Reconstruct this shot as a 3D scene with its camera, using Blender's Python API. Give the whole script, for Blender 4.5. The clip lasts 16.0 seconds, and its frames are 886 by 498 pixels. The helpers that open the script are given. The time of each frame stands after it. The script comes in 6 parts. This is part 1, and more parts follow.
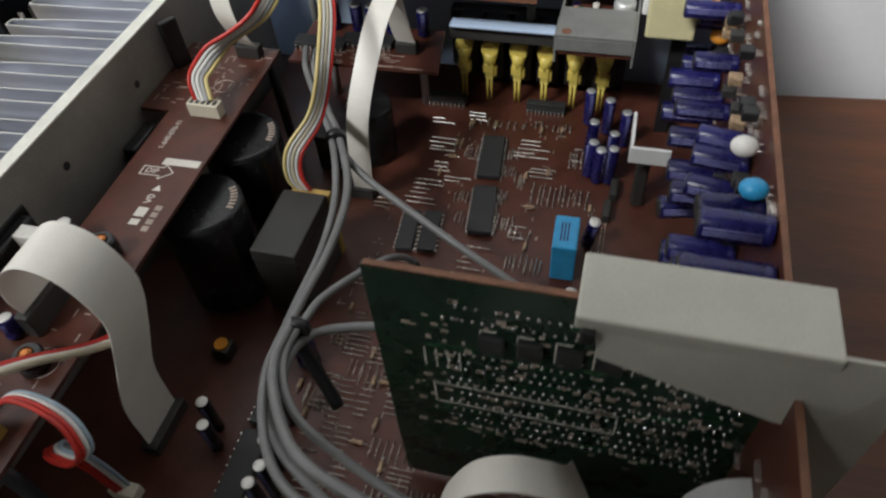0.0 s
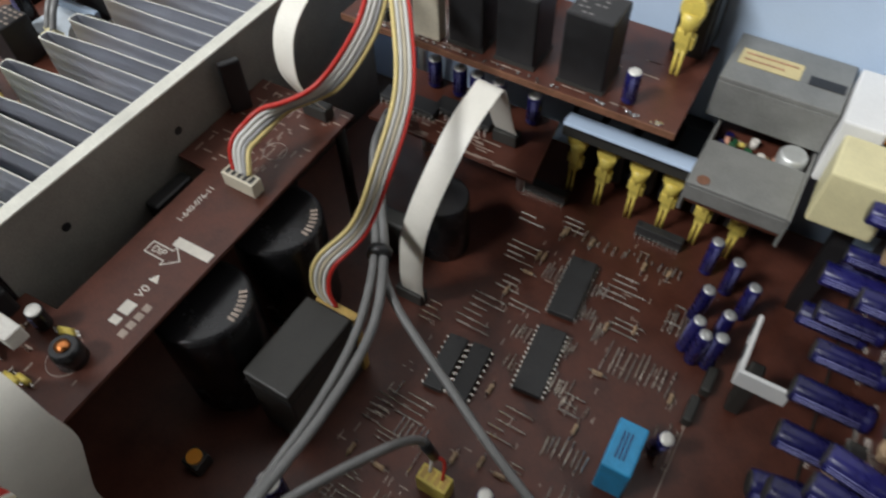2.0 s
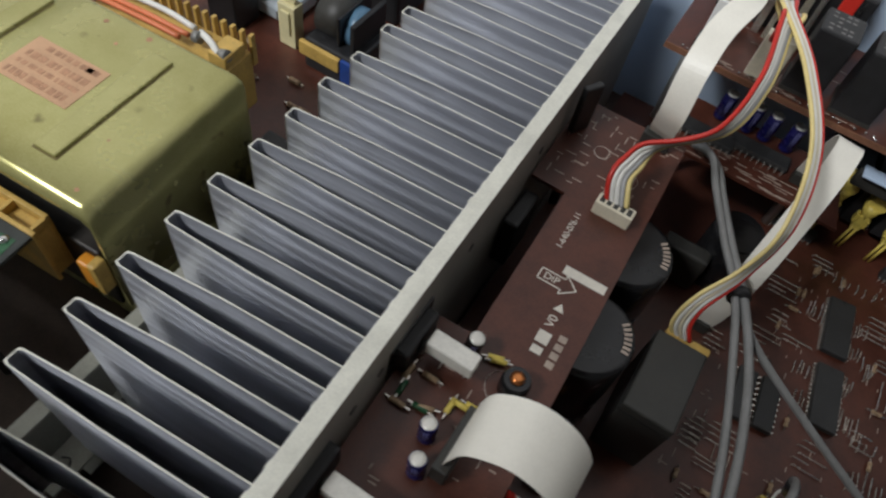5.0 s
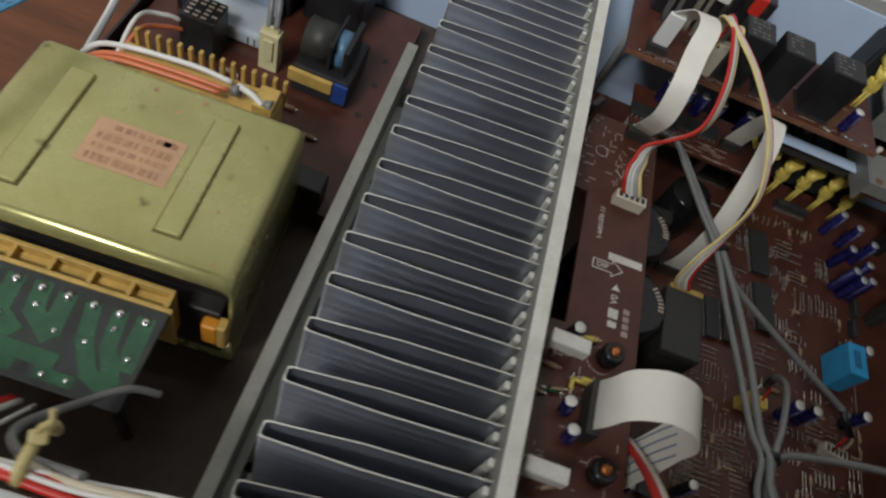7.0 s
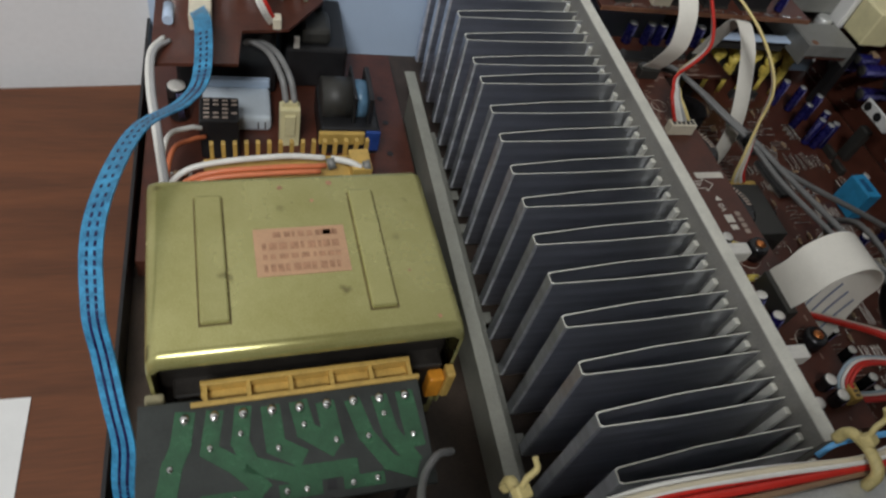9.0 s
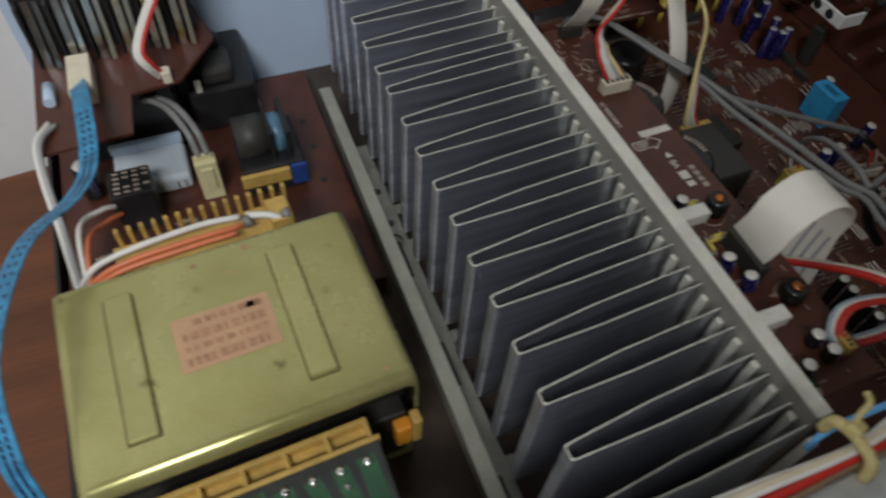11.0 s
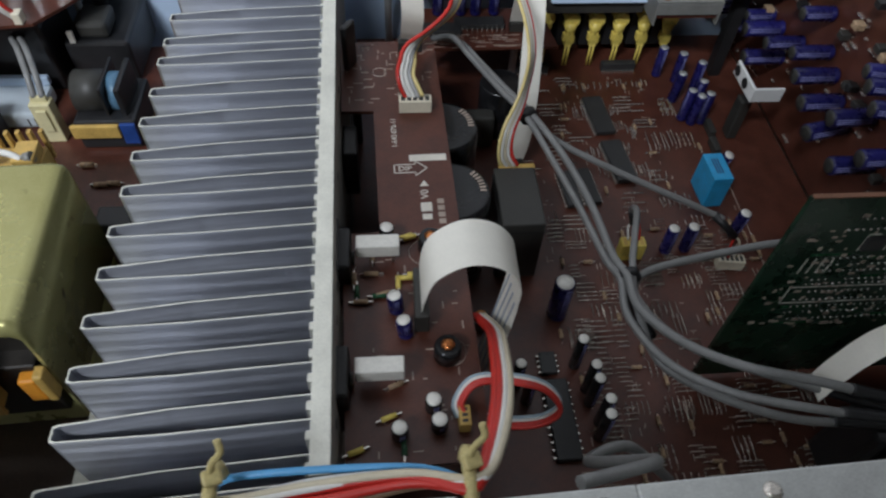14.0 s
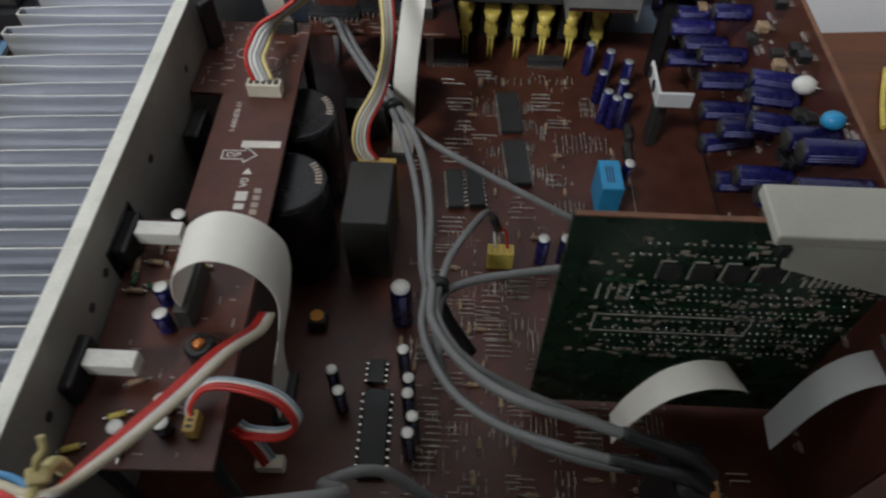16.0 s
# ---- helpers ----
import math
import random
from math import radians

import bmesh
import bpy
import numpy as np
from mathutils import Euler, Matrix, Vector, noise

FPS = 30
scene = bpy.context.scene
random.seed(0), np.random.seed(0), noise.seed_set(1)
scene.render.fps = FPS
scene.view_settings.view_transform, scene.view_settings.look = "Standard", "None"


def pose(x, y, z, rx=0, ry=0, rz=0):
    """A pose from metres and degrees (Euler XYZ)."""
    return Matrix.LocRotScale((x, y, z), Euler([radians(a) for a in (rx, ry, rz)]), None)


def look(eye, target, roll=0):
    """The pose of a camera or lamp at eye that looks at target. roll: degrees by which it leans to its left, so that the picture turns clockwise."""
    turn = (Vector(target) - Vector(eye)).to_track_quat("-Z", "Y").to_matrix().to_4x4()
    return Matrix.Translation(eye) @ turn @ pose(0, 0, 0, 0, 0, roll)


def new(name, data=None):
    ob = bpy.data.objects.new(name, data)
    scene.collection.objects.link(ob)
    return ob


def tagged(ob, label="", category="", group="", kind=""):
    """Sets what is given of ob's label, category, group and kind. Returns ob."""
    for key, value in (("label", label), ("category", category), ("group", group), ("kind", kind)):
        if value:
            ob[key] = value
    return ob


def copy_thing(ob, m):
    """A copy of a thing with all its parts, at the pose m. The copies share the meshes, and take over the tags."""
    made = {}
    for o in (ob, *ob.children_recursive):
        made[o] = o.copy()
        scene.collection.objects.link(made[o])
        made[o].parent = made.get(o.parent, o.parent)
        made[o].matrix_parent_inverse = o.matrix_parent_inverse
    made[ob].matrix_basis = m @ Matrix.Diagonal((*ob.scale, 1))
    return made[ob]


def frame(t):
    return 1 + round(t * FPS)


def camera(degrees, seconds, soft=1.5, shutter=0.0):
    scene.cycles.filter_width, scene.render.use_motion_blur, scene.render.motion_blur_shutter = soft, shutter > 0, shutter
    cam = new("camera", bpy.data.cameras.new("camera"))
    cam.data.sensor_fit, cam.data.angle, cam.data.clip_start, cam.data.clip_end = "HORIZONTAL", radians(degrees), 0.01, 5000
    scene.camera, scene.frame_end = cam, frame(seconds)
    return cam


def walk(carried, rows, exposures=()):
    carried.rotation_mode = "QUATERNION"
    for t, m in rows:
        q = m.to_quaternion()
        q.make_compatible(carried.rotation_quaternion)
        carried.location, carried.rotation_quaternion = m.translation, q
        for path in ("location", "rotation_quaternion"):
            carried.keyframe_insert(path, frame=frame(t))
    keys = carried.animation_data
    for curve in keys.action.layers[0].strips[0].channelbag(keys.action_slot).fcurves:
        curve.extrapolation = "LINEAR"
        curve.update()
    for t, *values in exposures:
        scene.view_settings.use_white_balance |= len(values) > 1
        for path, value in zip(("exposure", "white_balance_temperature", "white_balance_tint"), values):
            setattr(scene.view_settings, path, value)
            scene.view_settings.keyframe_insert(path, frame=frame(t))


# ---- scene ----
cam = camera(65.43, 16.0, soft=2.3, shutter=0.5)
# seconds, eye in metres, turn in degrees
PATH_ROWS = [
    (0.0, 0.1475, -0.1645, 0.2341, 41.02, 3.64, 14.41),
    (0.5, 0.1546, -0.1428, 0.2372, 40.28, 2.88, 18.87),
    (1.0, 0.1547, -0.1192, 0.2371, 39.46, 2.12, 24.00),
    (1.5, 0.1524, -0.0943, 0.2393, 38.40, 2.04, 28.32),
    (2.0, 0.1335, -0.0729, 0.2400, 37.16, 1.18, 31.41),
    (2.5, 0.1079, -0.0680, 0.2421, 36.35, -0.12, 33.17),
    (3.0, 0.0871, -0.0691, 0.2423, 35.73, -1.32, 33.92),
    (3.5, 0.0671, -0.0783, 0.2446, 34.76, -2.80, 34.50),
    (4.0, 0.0509, -0.0896, 0.2437, 34.06, -3.09, 34.95),
    (4.5, 0.0235, -0.1142, 0.2433, 33.72, -5.29, 34.32),
    (4.7, 0.0100, -0.1251, 0.2452, 33.88, -6.41, 33.52),
    (6.8, -0.0793, -0.1685, 0.2803, 30.99, -13.45, 18.50),
    (7.0, -0.0991, -0.1766, 0.2833, 31.03, -15.18, 15.95),
    (7.5, -0.1435, -0.1897, 0.2803, 32.65, -16.97, 8.29),
    (8.0, -0.1814, -0.1980, 0.2719, 34.85, -17.64, 0.95),
    (8.5, -0.2107, -0.2051, 0.2671, 37.47, -16.09, -5.34),
    (8.7, -0.2140, -0.2011, 0.2656, 38.41, -14.38, -7.92),
    (10.8, -0.1908, -0.1656, 0.2684, 36.93, -2.27, -21.00),
    (11.0, -0.1785, -0.1697, 0.2693, 36.61, -2.58, -21.12),
    (11.5, -0.1560, -0.1857, 0.2635, 36.33, -3.52, -20.23),
    (12.0, -0.1402, -0.2051, 0.2649, 36.10, -4.95, -18.76),
    (12.5, -0.1114, -0.2139, 0.2675, 37.59, -5.16, -15.40),
    (13.0, -0.0767, -0.2108, 0.2658, 37.89, -4.96, -11.47),
    (13.5, -0.0464, -0.2013, 0.2627, 37.88, -3.00, -6.70),
    (14.0, -0.0217, -0.2011, 0.2625, 37.77, -2.07, -4.04),
    (14.5, -0.0028, -0.2011, 0.2646, 37.46, -1.50, -2.44),
    (15.0, 0.0228, -0.1999, 0.2581, 38.03, -1.36, -1.02),
    (15.5, 0.0400, -0.1946, 0.2560, 37.65, -1.72, 0.88),
    (16.0, 0.0697, -0.1897, 0.2524, 37.01, -0.42, 2.61),
]
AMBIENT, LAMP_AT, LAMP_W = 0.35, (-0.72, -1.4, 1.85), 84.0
EXPOSURES = [(0.0, -0.12, 6500, 10), (2.0, -0.15, 6500, 10), (4.7, -0.54, 6500, 10), (6.8, -0.94, 6600, 10), (8.7, -1.01, 6600, 10), (11.5, -1.09, 6600, 10), (12.5, -0.99, 6600, 10), (14.5, -0.46, 5950, 10), (16.0, -0.49, 6300, 10)]
walk(cam, [(t, pose(x, y, z, rx, ry, rz)) for t, x, y, z, rx, ry, rz in PATH_ROWS], EXPOSURES)

# ---- world and lamps ----
world = bpy.data.worlds.new("room_air")
scene.world = world
world.use_nodes = True
world.node_tree.nodes["Background"].inputs[0].default_value = (0.75, 0.82, 1.0, 1)
world.node_tree.nodes["Background"].inputs[1].default_value = AMBIENT


# ---- materials ----
def mat(name, col, rough=0.5, metal=0.0, var=0.25, scale=120.0, bump=0.15, grain=1500.0, tint=None, stretch=(1, 1, 1), coat=0.0, rand=0.0):
    m = bpy.data.materials.new(name)
    m.use_nodes = True
    nt = m.node_tree
    n, l = nt.nodes, nt.links
    b = n["Principled BSDF"]
    b.inputs["Roughness"].default_value = rough
    b.inputs["Metallic"].default_value = metal
    b.inputs["Coat Weight"].default_value = coat
    tc = n.new("ShaderNodeTexCoord")
    mp = n.new("ShaderNodeMapping")
    mp.inputs["Scale"].default_value = stretch
    l.new(tc.outputs["Object"], mp.inputs[0])
    a = n.new("ShaderNodeTexNoise")
    a.inputs["Scale"].default_value = scale
    a.inputs["Detail"].default_value = 5
    a.inputs["Roughness"].default_value = 0.65
    g = n.new("ShaderNodeTexNoise")
    g.inputs["Scale"].default_value = grain
    g.inputs["Detail"].default_value = 3
    l.new(mp.outputs[0], a.inputs["Vector"])
    l.new(mp.outputs[0], g.inputs["Vector"])
    r = n.new("ShaderNodeValToRGB")
    dark = [c * (1 - var) for c in col]
    light = [min(1, c * (1 + var)) for c in (tint or col)]
    r.color_ramp.elements[0].position, r.color_ramp.elements[1].position = 0.3, 0.7
    r.color_ramp.elements[0].color = (*dark, 1)
    r.color_ramp.elements[1].color = (*light, 1)
    mx = n.new("ShaderNodeMath")
    mx.operation = "MULTIPLY_ADD"
    l.new(g.outputs["Fac"], mx.inputs[0])
    mx.inputs[1].default_value = 0.45
    sub = n.new("ShaderNodeMath")
    sub.operation = "SUBTRACT"
    l.new(a.outputs["Fac"], sub.inputs[0])
    sub.inputs[1].default_value = 0.22
    l.new(sub.outputs[0], mx.inputs[2])
    l.new(mx.outputs[0], r.inputs[0])
    out = r.outputs[0]
    if rand:
        oi = n.new("ShaderNodeObjectInfo")
        hs = n.new("ShaderNodeHueSaturation")
        k = n.new("ShaderNodeMath")
        k.operation = "MULTIPLY_ADD"
        l.new(oi.outputs["Random"], k.inputs[0])
        k.inputs[1].default_value, k.inputs[2].default_value = rand, 1 - rand / 2
        l.new(k.outputs[0], hs.inputs["Value"])
        l.new(out, hs.inputs["Color"])
        out = hs.outputs[0]
    l.new(out, b.inputs["Base Color"])
    rr = n.new("ShaderNodeMath")
    rr.operation = "MULTIPLY_ADD"
    l.new(a.outputs["Fac"], rr.inputs[0])
    rr.inputs[1].default_value, rr.inputs[2].default_value = 0.3, max(0.02, rough - 0.15)
    l.new(rr.outputs[0], b.inputs["Roughness"])
    if bump:
        bp = n.new("ShaderNodeBump")
        bp.inputs["Strength"].default_value = bump
        bp.inputs["Distance"].default_value = 0.0004
        l.new(mx.outputs[0], bp.inputs["Height"])
        l.new(bp.outputs[0], b.inputs["Normal"])
    return m


PHEN = mat("phenolic_board", (0.088, 0.028, 0.017), 0.4, var=0.3, scale=90, bump=0.1)
PHEN_EDGE = mat("phenolic_cut_edge", (0.2, 0.09, 0.05), 0.7, var=0.3)
GREENB = mat("green_solder_mask", (0.009, 0.03, 0.016), 0.28, var=0.35, scale=70)
GREEN_DARK = mat("dark_board", (0.028, 0.032, 0.029), 0.5, var=0.35, scale=90)
GREEN_TR = mat("green_lacquer_trace", (0.026, 0.092, 0.042), 0.24, var=0.3, scale=150)
SILK = mat("white_silk_print", (0.72, 0.68, 0.6), 0.7, var=0.12, bump=0)
DULLSILK = mat("faded_silk_print", (0.42, 0.34, 0.28), 0.7, var=0.25, bump=0)
TIN = mat("tinned_wire", (0.74, 0.69, 0.62), 0.26, 0.75, var=0.25)
SOLDER = mat("solder", (0.75, 0.75, 0.73), 0.18, 1.0, var=0.15)
ALU = mat("heatsink_aluminium", (0.71, 0.73, 0.79), 0.35, 1.0, var=0.14, scale=40, stretch=(0.2, 1, 7), bump=0.35, grain=700)
ab = ALU.node_tree.nodes["Principled BSDF"]
ab.inputs["Anisotropic"].default_value = 0.85
tg = ALU.node_tree.nodes.new("ShaderNodeCombineXYZ")
tg.inputs[2].default_value = 1.0
ALU.node_tree.links.new(tg.outputs[0], ab.inputs["Tangent"])
ALU_PLATE = mat("dull_aluminium_plate", (0.33, 0.32, 0.29), 0.55, 0.45, var=0.2, scale=30, bump=0.15)
BRACKET = mat("dull_zinc_bracket", (0.33, 0.33, 0.28), 0.5, 0.35, var=0.18, scale=35)
ALU_EDGE = mat("sawn_aluminium_edge", (0.78, 0.77, 0.68), 0.45, 0.25, var=0.15, scale=80)
ZINC = mat("zinc_plated_steel", (0.58, 0.59, 0.57), 0.42, 0.5, var=0.2, scale=50)
GREYSTEEL = mat("grey_painted_steel", (0.22, 0.22, 0.205), 0.5, 0.2, var=0.2, scale=40)
REAR = mat("blue_grey_coated_steel", (0.50, 0.62, 0.78), 0.4, 0.0, var=0.07, scale=12, bump=0.05)
GOLD = mat("yellow_chromated_steel", (0.40, 0.37, 0.125), 0.26, 0.5, var=0.12, scale=14, bump=0.03, grain=2600, tint=(0.50, 0.48, 0.22))


def stains(m, col, scale, start, strength):
    """Sparse dark blots of dirt laid over a material's own colour."""
    n, l = m.node_tree.nodes, m.node_tree.links
    b = n["Principled BSDF"]
    base = b.inputs["Base Color"].links[0].from_socket
    tc = n.new("ShaderNodeTexCoord")
    t = n.new("ShaderNodeTexNoise")
    t.inputs["Scale"].default_value, t.inputs["Detail"].default_value = scale, 2.5
    l.new(tc.outputs["Object"], t.inputs["Vector"])
    ramp = n.new("ShaderNodeMapRange")
    ramp.inputs["From Min"].default_value, ramp.inputs["From Max"].default_value = start, start + 0.07
    ramp.inputs["To Max"].default_value = strength
    l.new(t.outputs["Fac"], ramp.inputs["Value"])
    mix = n.new("ShaderNodeMix")
    mix.data_type = "RGBA"
    l.new(ramp.outputs[0], mix.inputs["Factor"])
    l.new(base, mix.inputs[6])
    mix.inputs[7].default_value = (*col, 1)
    l.new(mix.outputs[2], b.inputs["Base Color"])


stains(GOLD, (0.10, 0.075, 0.03), 75, 0.66, 0.75)
RIB_LINE = mat("dark_brown_rib_line", (0.15, 0.12, 0.045), 0.85, var=0.3)
CORE = mat("lamination_core", (0.03, 0.026, 0.022), 0.5, 0.3, var=0.4)
BOBBIN = mat("yellow_nylon_bobbin", (0.52, 0.34, 0.09), 0.5, var=0.25, scale=90)
PAPER = mat("salmon_label_paper", (0.56, 0.34, 0.20), 0.75, var=0.12, scale=60)
INK = mat("faded_label_ink", (0.42, 0.23, 0.135), 0.8, var=0.3, scale=300, bump=0)
BLACK = mat("black_plastic", (0.016, 0.016, 0.017), 0.42, var=0.35, scale=80)
BLACK_SH = mat("black_vinyl_sleeve", (0.012, 0.012, 0.013), 0.25, var=0.35, scale=50)
CHARCOAL = mat("matt_charcoal_plastic", (0.035, 0.034, 0.03), 0.5, var=0.25, scale=60)
ICM = mat("epoxy_chip", (0.03, 0.03, 0.03), 0.55, var=0.2)
BLUEV = mat("dark_blue_vinyl_sleeve", (0.011, 0.0105, 0.08), 0.28, var=0.4, scale=180, rand=0.8)
CANTOP = mat("white_can_top", (0.78, 0.76, 0.7), 0.4, 0.2, var=0.12, scale=300)
CYAN = mat("sky_blue_film_case", (0.035, 0.32, 0.6), 0.35, var=0.15, scale=150)
ORANGE = mat("orange_ceramic", (0.75, 0.3, 0.03), 0.35, var=0.15)
PINK = mat("salmon_ceramic", (0.6, 0.3, 0.2), 0.5, var=0.15)
CREAM = mat("cream_plastic", (0.68, 0.62, 0.36), 0.45, var=0.12, scale=60)
IVORY = mat("ivory_connector_plastic", (0.74, 0.68, 0.53), 0.45, var=0.12, scale=120)
WHITEC = mat("white_cement_block", (0.74, 0.72, 0.66), 0.6, var=0.12, scale=200)
YELLOW = mat("yellow_plastic", (0.72, 0.57, 0.12), 0.4, var=0.25, scale=140)
GREYCAB = mat("grey_cable_sheath", (0.2, 0.2, 0.195), 0.4, var=0.15, scale=80)
FFC = mat("white_flat_cable", (0.86, 0.83, 0.74), 0.4, var=0.05, scale=60, bump=0)
WHITEPL = mat("white_plastic_sheet", (0.74, 0.74, 0.72), 0.5, var=0.06, scale=30, bump=0.05)
SHIELD = mat("aged_white_plastic", (0.50, 0.49, 0.42), 0.55, var=0.1, scale=40, bump=0.08)
BLUEFLAT = mat("sky_blue_flat_cable", (0.025, 0.17, 0.33), 0.4, var=0.3, scale=200, tint=(0.04, 0.26, 0.46))
COPPER = mat("copper_winding", (0.6, 0.22, 0.07), 0.28, 0.9, var=0.25, scale=400)
WIRE = {
    "red": mat("red_wire", (0.55, 0.03, 0.02), 0.4, var=0.1, bump=0), "white": mat("white_wire", (0.74, 0.73, 0.68), 0.4, var=0.08, bump=0),
    "blue": mat("pale_blue_wire", (0.33, 0.42, 0.48), 0.4, var=0.1, bump=0), "yellow": mat("yellow_wire", (0.74, 0.60, 0.25), 0.4, var=0.1, bump=0),
    "grey": mat("grey_wire", (0.38, 0.38, 0.38), 0.4, var=0.1, bump=0), "orange": mat("orange_wire", (0.66, 0.19, 0.08), 0.4, var=0.12, bump=0),
    "brown": mat("brown_wire", (0.24, 0.15, 0.09), 0.5, var=0.15, bump=0), "black": mat("black_wire", (0.02, 0.02, 0.02), 0.4, var=0.2, bump=0),
    "cream": mat("cream_wire", (0.62, 0.55, 0.4), 0.4, var=0.1, bump=0),
    "sky": mat("sky_wire", (0.1, 0.35, 0.65), 0.4, var=0.1, bump=0),
}
FAINT = mat("faint_grey_print", (0.17, 0.165, 0.16), 0.6, var=0.3, bump=0)
STRIPE = mat("violet_grey_print", (0.2, 0.2, 0.42), 0.4, var=0.2, bump=0)
TIE = mat("yellowed_nylon_tie", (0.55, 0.46, 0.2), 0.5, var=0.2, scale=300)
RESIST = mat("tan_resistor", (0.36, 0.25, 0.15), 0.5, var=0.45, scale=500)
WOOD = mat("brown_table_wood", (0.13, 0.044, 0.016), 0.5, var=0.35, scale=9, stretch=(0.35, 5, 1), bump=0.1, grain=160)
PLASTER = mat("white_wall_paint", (0.78, 0.78, 0.78), 0.8, var=0.04, scale=4, bump=0.1, grain=300)
# Dark taupe chosen to keep light bounced off unseen walls low.
TAUPE = mat("low_bounce_taupe", (0.085, 0.075, 0.065), 0.8, var=0.06, scale=4, bump=0.1, grain=300)
# Pan darkened: the shade between the parts is put into its brown.
PAN = mat("shaded_brown_steel_pan", (0.07, 0.05, 0.038), 0.5, 0.3, var=0.35, scale=40)
FLOORM = mat("room_floor_tile", (0.26, 0.23, 0.2), 0.5, var=0.1, scale=4)

# ---- mesh helpers ----
ORIGIN = {}


def vbox(bm, x0, x1, y0, y1, z0, z1, bev=0.0, mtx=None):
    vs = [bm.verts.new((x, y, z)) for x in (x0, x1) for y in (y0, y1) for z in (z0, z1)]
    fs = [bm.faces.new([vs[i] for i in f]) for f in ((0, 1, 3, 2), (4, 6, 7, 5), (0, 4, 5, 1), (2, 3, 7, 6), (0, 2, 6, 4), (1, 5, 7, 3))]
    if bev:
        es = list({e for f in fs for e in f.edges})
        got = bmesh.ops.bevel(bm, geom=es, offset=bev, segments=2, profile=0.5, affect="EDGES", clamp_overlap=True)
        vs = list({v for f in got["faces"] for v in f.verts} | {v for v in vs if v.is_valid})
    if mtx:
        bmesh.ops.transform(bm, matrix=mtx, verts=vs)
    return vs


def cyl(bm, p0, p1, r, r1=None, seg=18, caps=True):
    p0, p1 = Vector(p0), Vector(p1)
    q = (p1 - p0).to_track_quat("Z", "Y")
    r1 = r if r1 is None else r1
    rings = []
    for p, k in ((p0, r), (p1, r1)):
        rings.append([bm.verts.new(p + q @ Vector((k * math.cos(2 * math.pi * i / seg), k * math.sin(2 * math.pi * i / seg), 0))) for i in range(seg)])
    for i in range(seg):
        f = bm.faces.new((rings[0][i], rings[0][(i + 1) % seg], rings[1][(i + 1) % seg], rings[1][i]))
        f.smooth = True
    if caps:
        bm.faces.new(rings[0][::-1])
        bm.faces.new(rings[1])


def lathe(bm, prof, at=(0, 0, 0), seg=20):
    rings = [[bm.verts.new((at[0] + r * math.cos(2 * math.pi * i / seg), at[1] + r * math.sin(2 * math.pi * i / seg), at[2] + z)) for i in range(seg)] for r, z in prof]
    for a, b in zip(rings, rings[1:]):
        for i in range(seg):
            bm.faces.new((a[i], a[(i + 1) % seg], b[(i + 1) % seg], b[i])).smooth = True
    bm.faces.new(rings[0][::-1])
    bm.faces.new(rings[-1])


def curve_pts(pts, n=7):
    ps = [Vector(p) for p in pts]
    ps = [ps[0] * 2 - ps[1]] + ps + [ps[-1] * 2 - ps[-2]]
    out = []
    for a, b, c, d in zip(ps, ps[1:], ps[2:], ps[3:]):
        for i in range(n):
            t = i / n
            out.append(0.5 * (2 * b + (c - a) * t + (2 * a - 5 * b + 4 * c - d) * t * t + (3 * b - a - 3 * c + d) * t ** 3))
    return out + [ps[-2]]


def sides(path, side):
    got = []
    twist = [Vector(v) for v in side] if isinstance(side[0], tuple) else None
    s0 = twist[0] if twist else Vector(side)
    for i, p in enumerate(path):
        if twist:
            s0 = twist[0].lerp(twist[1], min(1.0, 2.5 * i / len(path)))
        t = (path[min(i + 1, len(path) - 1)] - path[max(i - 1, 0)]).normalized()
        s = s0 - t * s0.dot(t)
        if s.length < 0.2:
            s = got[-1][1] if got else t.orthogonal()
        s = s.normalized()
        got.append((t, s, t.cross(s)))
        s0 = (s0 * 0.7 + s * 0.3) if s0.dot(s) > 0 else s
    return got


def sweep(bm, path, ring, side=(1, 0, 0), flat=False):
    rows = []
    for p, (t, s, u) in zip(path, sides(path, side)):
        rows.append([bm.verts.new(p + s * a + u * b) for a, b in ring])
    k = len(ring)
    for a, b in zip(rows, rows[1:]):
        for i in range(k):
            bm.faces.new((a[i], a[(i + 1) % k], b[(i + 1) % k], b[i])).smooth = not flat
    bm.faces.new(rows[0][::-1])
    bm.faces.new(rows[-1])


def disc(r, k=8, dx=0.0):
    return [(dx + r * math.cos(2 * math.pi * i / k), r * math.sin(2 * math.pi * i / k)) for i in range(k)]


def tube(bm, pts, r, side=(1, 0, 0), dx=0.0, k=8, n=7):
    sweep(bm, curve_pts(pts, n), disc(r, k, dx), side)


def strap(bm, pts, w, th, side=(1, 0, 0), n=8):
    sweep(bm, curve_pts(pts, n), [(-w / 2, -th / 2), (w / 2, -th / 2), (w / 2, th / 2), (-w / 2, th / 2)], side, True)


def outline(bm, pts, z0, z1):
    lo = [bm.verts.new((x, y, z0)) for x, y in pts]
    hi = [bm.verts.new((x, y, z1)) for x, y in pts]
    k = len(pts)
    bm.faces.new(lo[::-1])
    bm.faces.new(hi)
    for i in range(k):
        bm.faces.new((lo[i], lo[(i + 1) % k], hi[(i + 1) % k], hi[i]))
    bmesh.ops.recalc_face_normals(bm, faces=bm.faces[:])


def link(name, bm, material, at):
    me = bpy.data.meshes.new(name)
    bmesh.ops.translate(bm, vec=-Vector(at), verts=bm.verts[:])
    bm.to_mesh(me)
    bm.free()
    me.materials.append(material)
    return new(name, me)


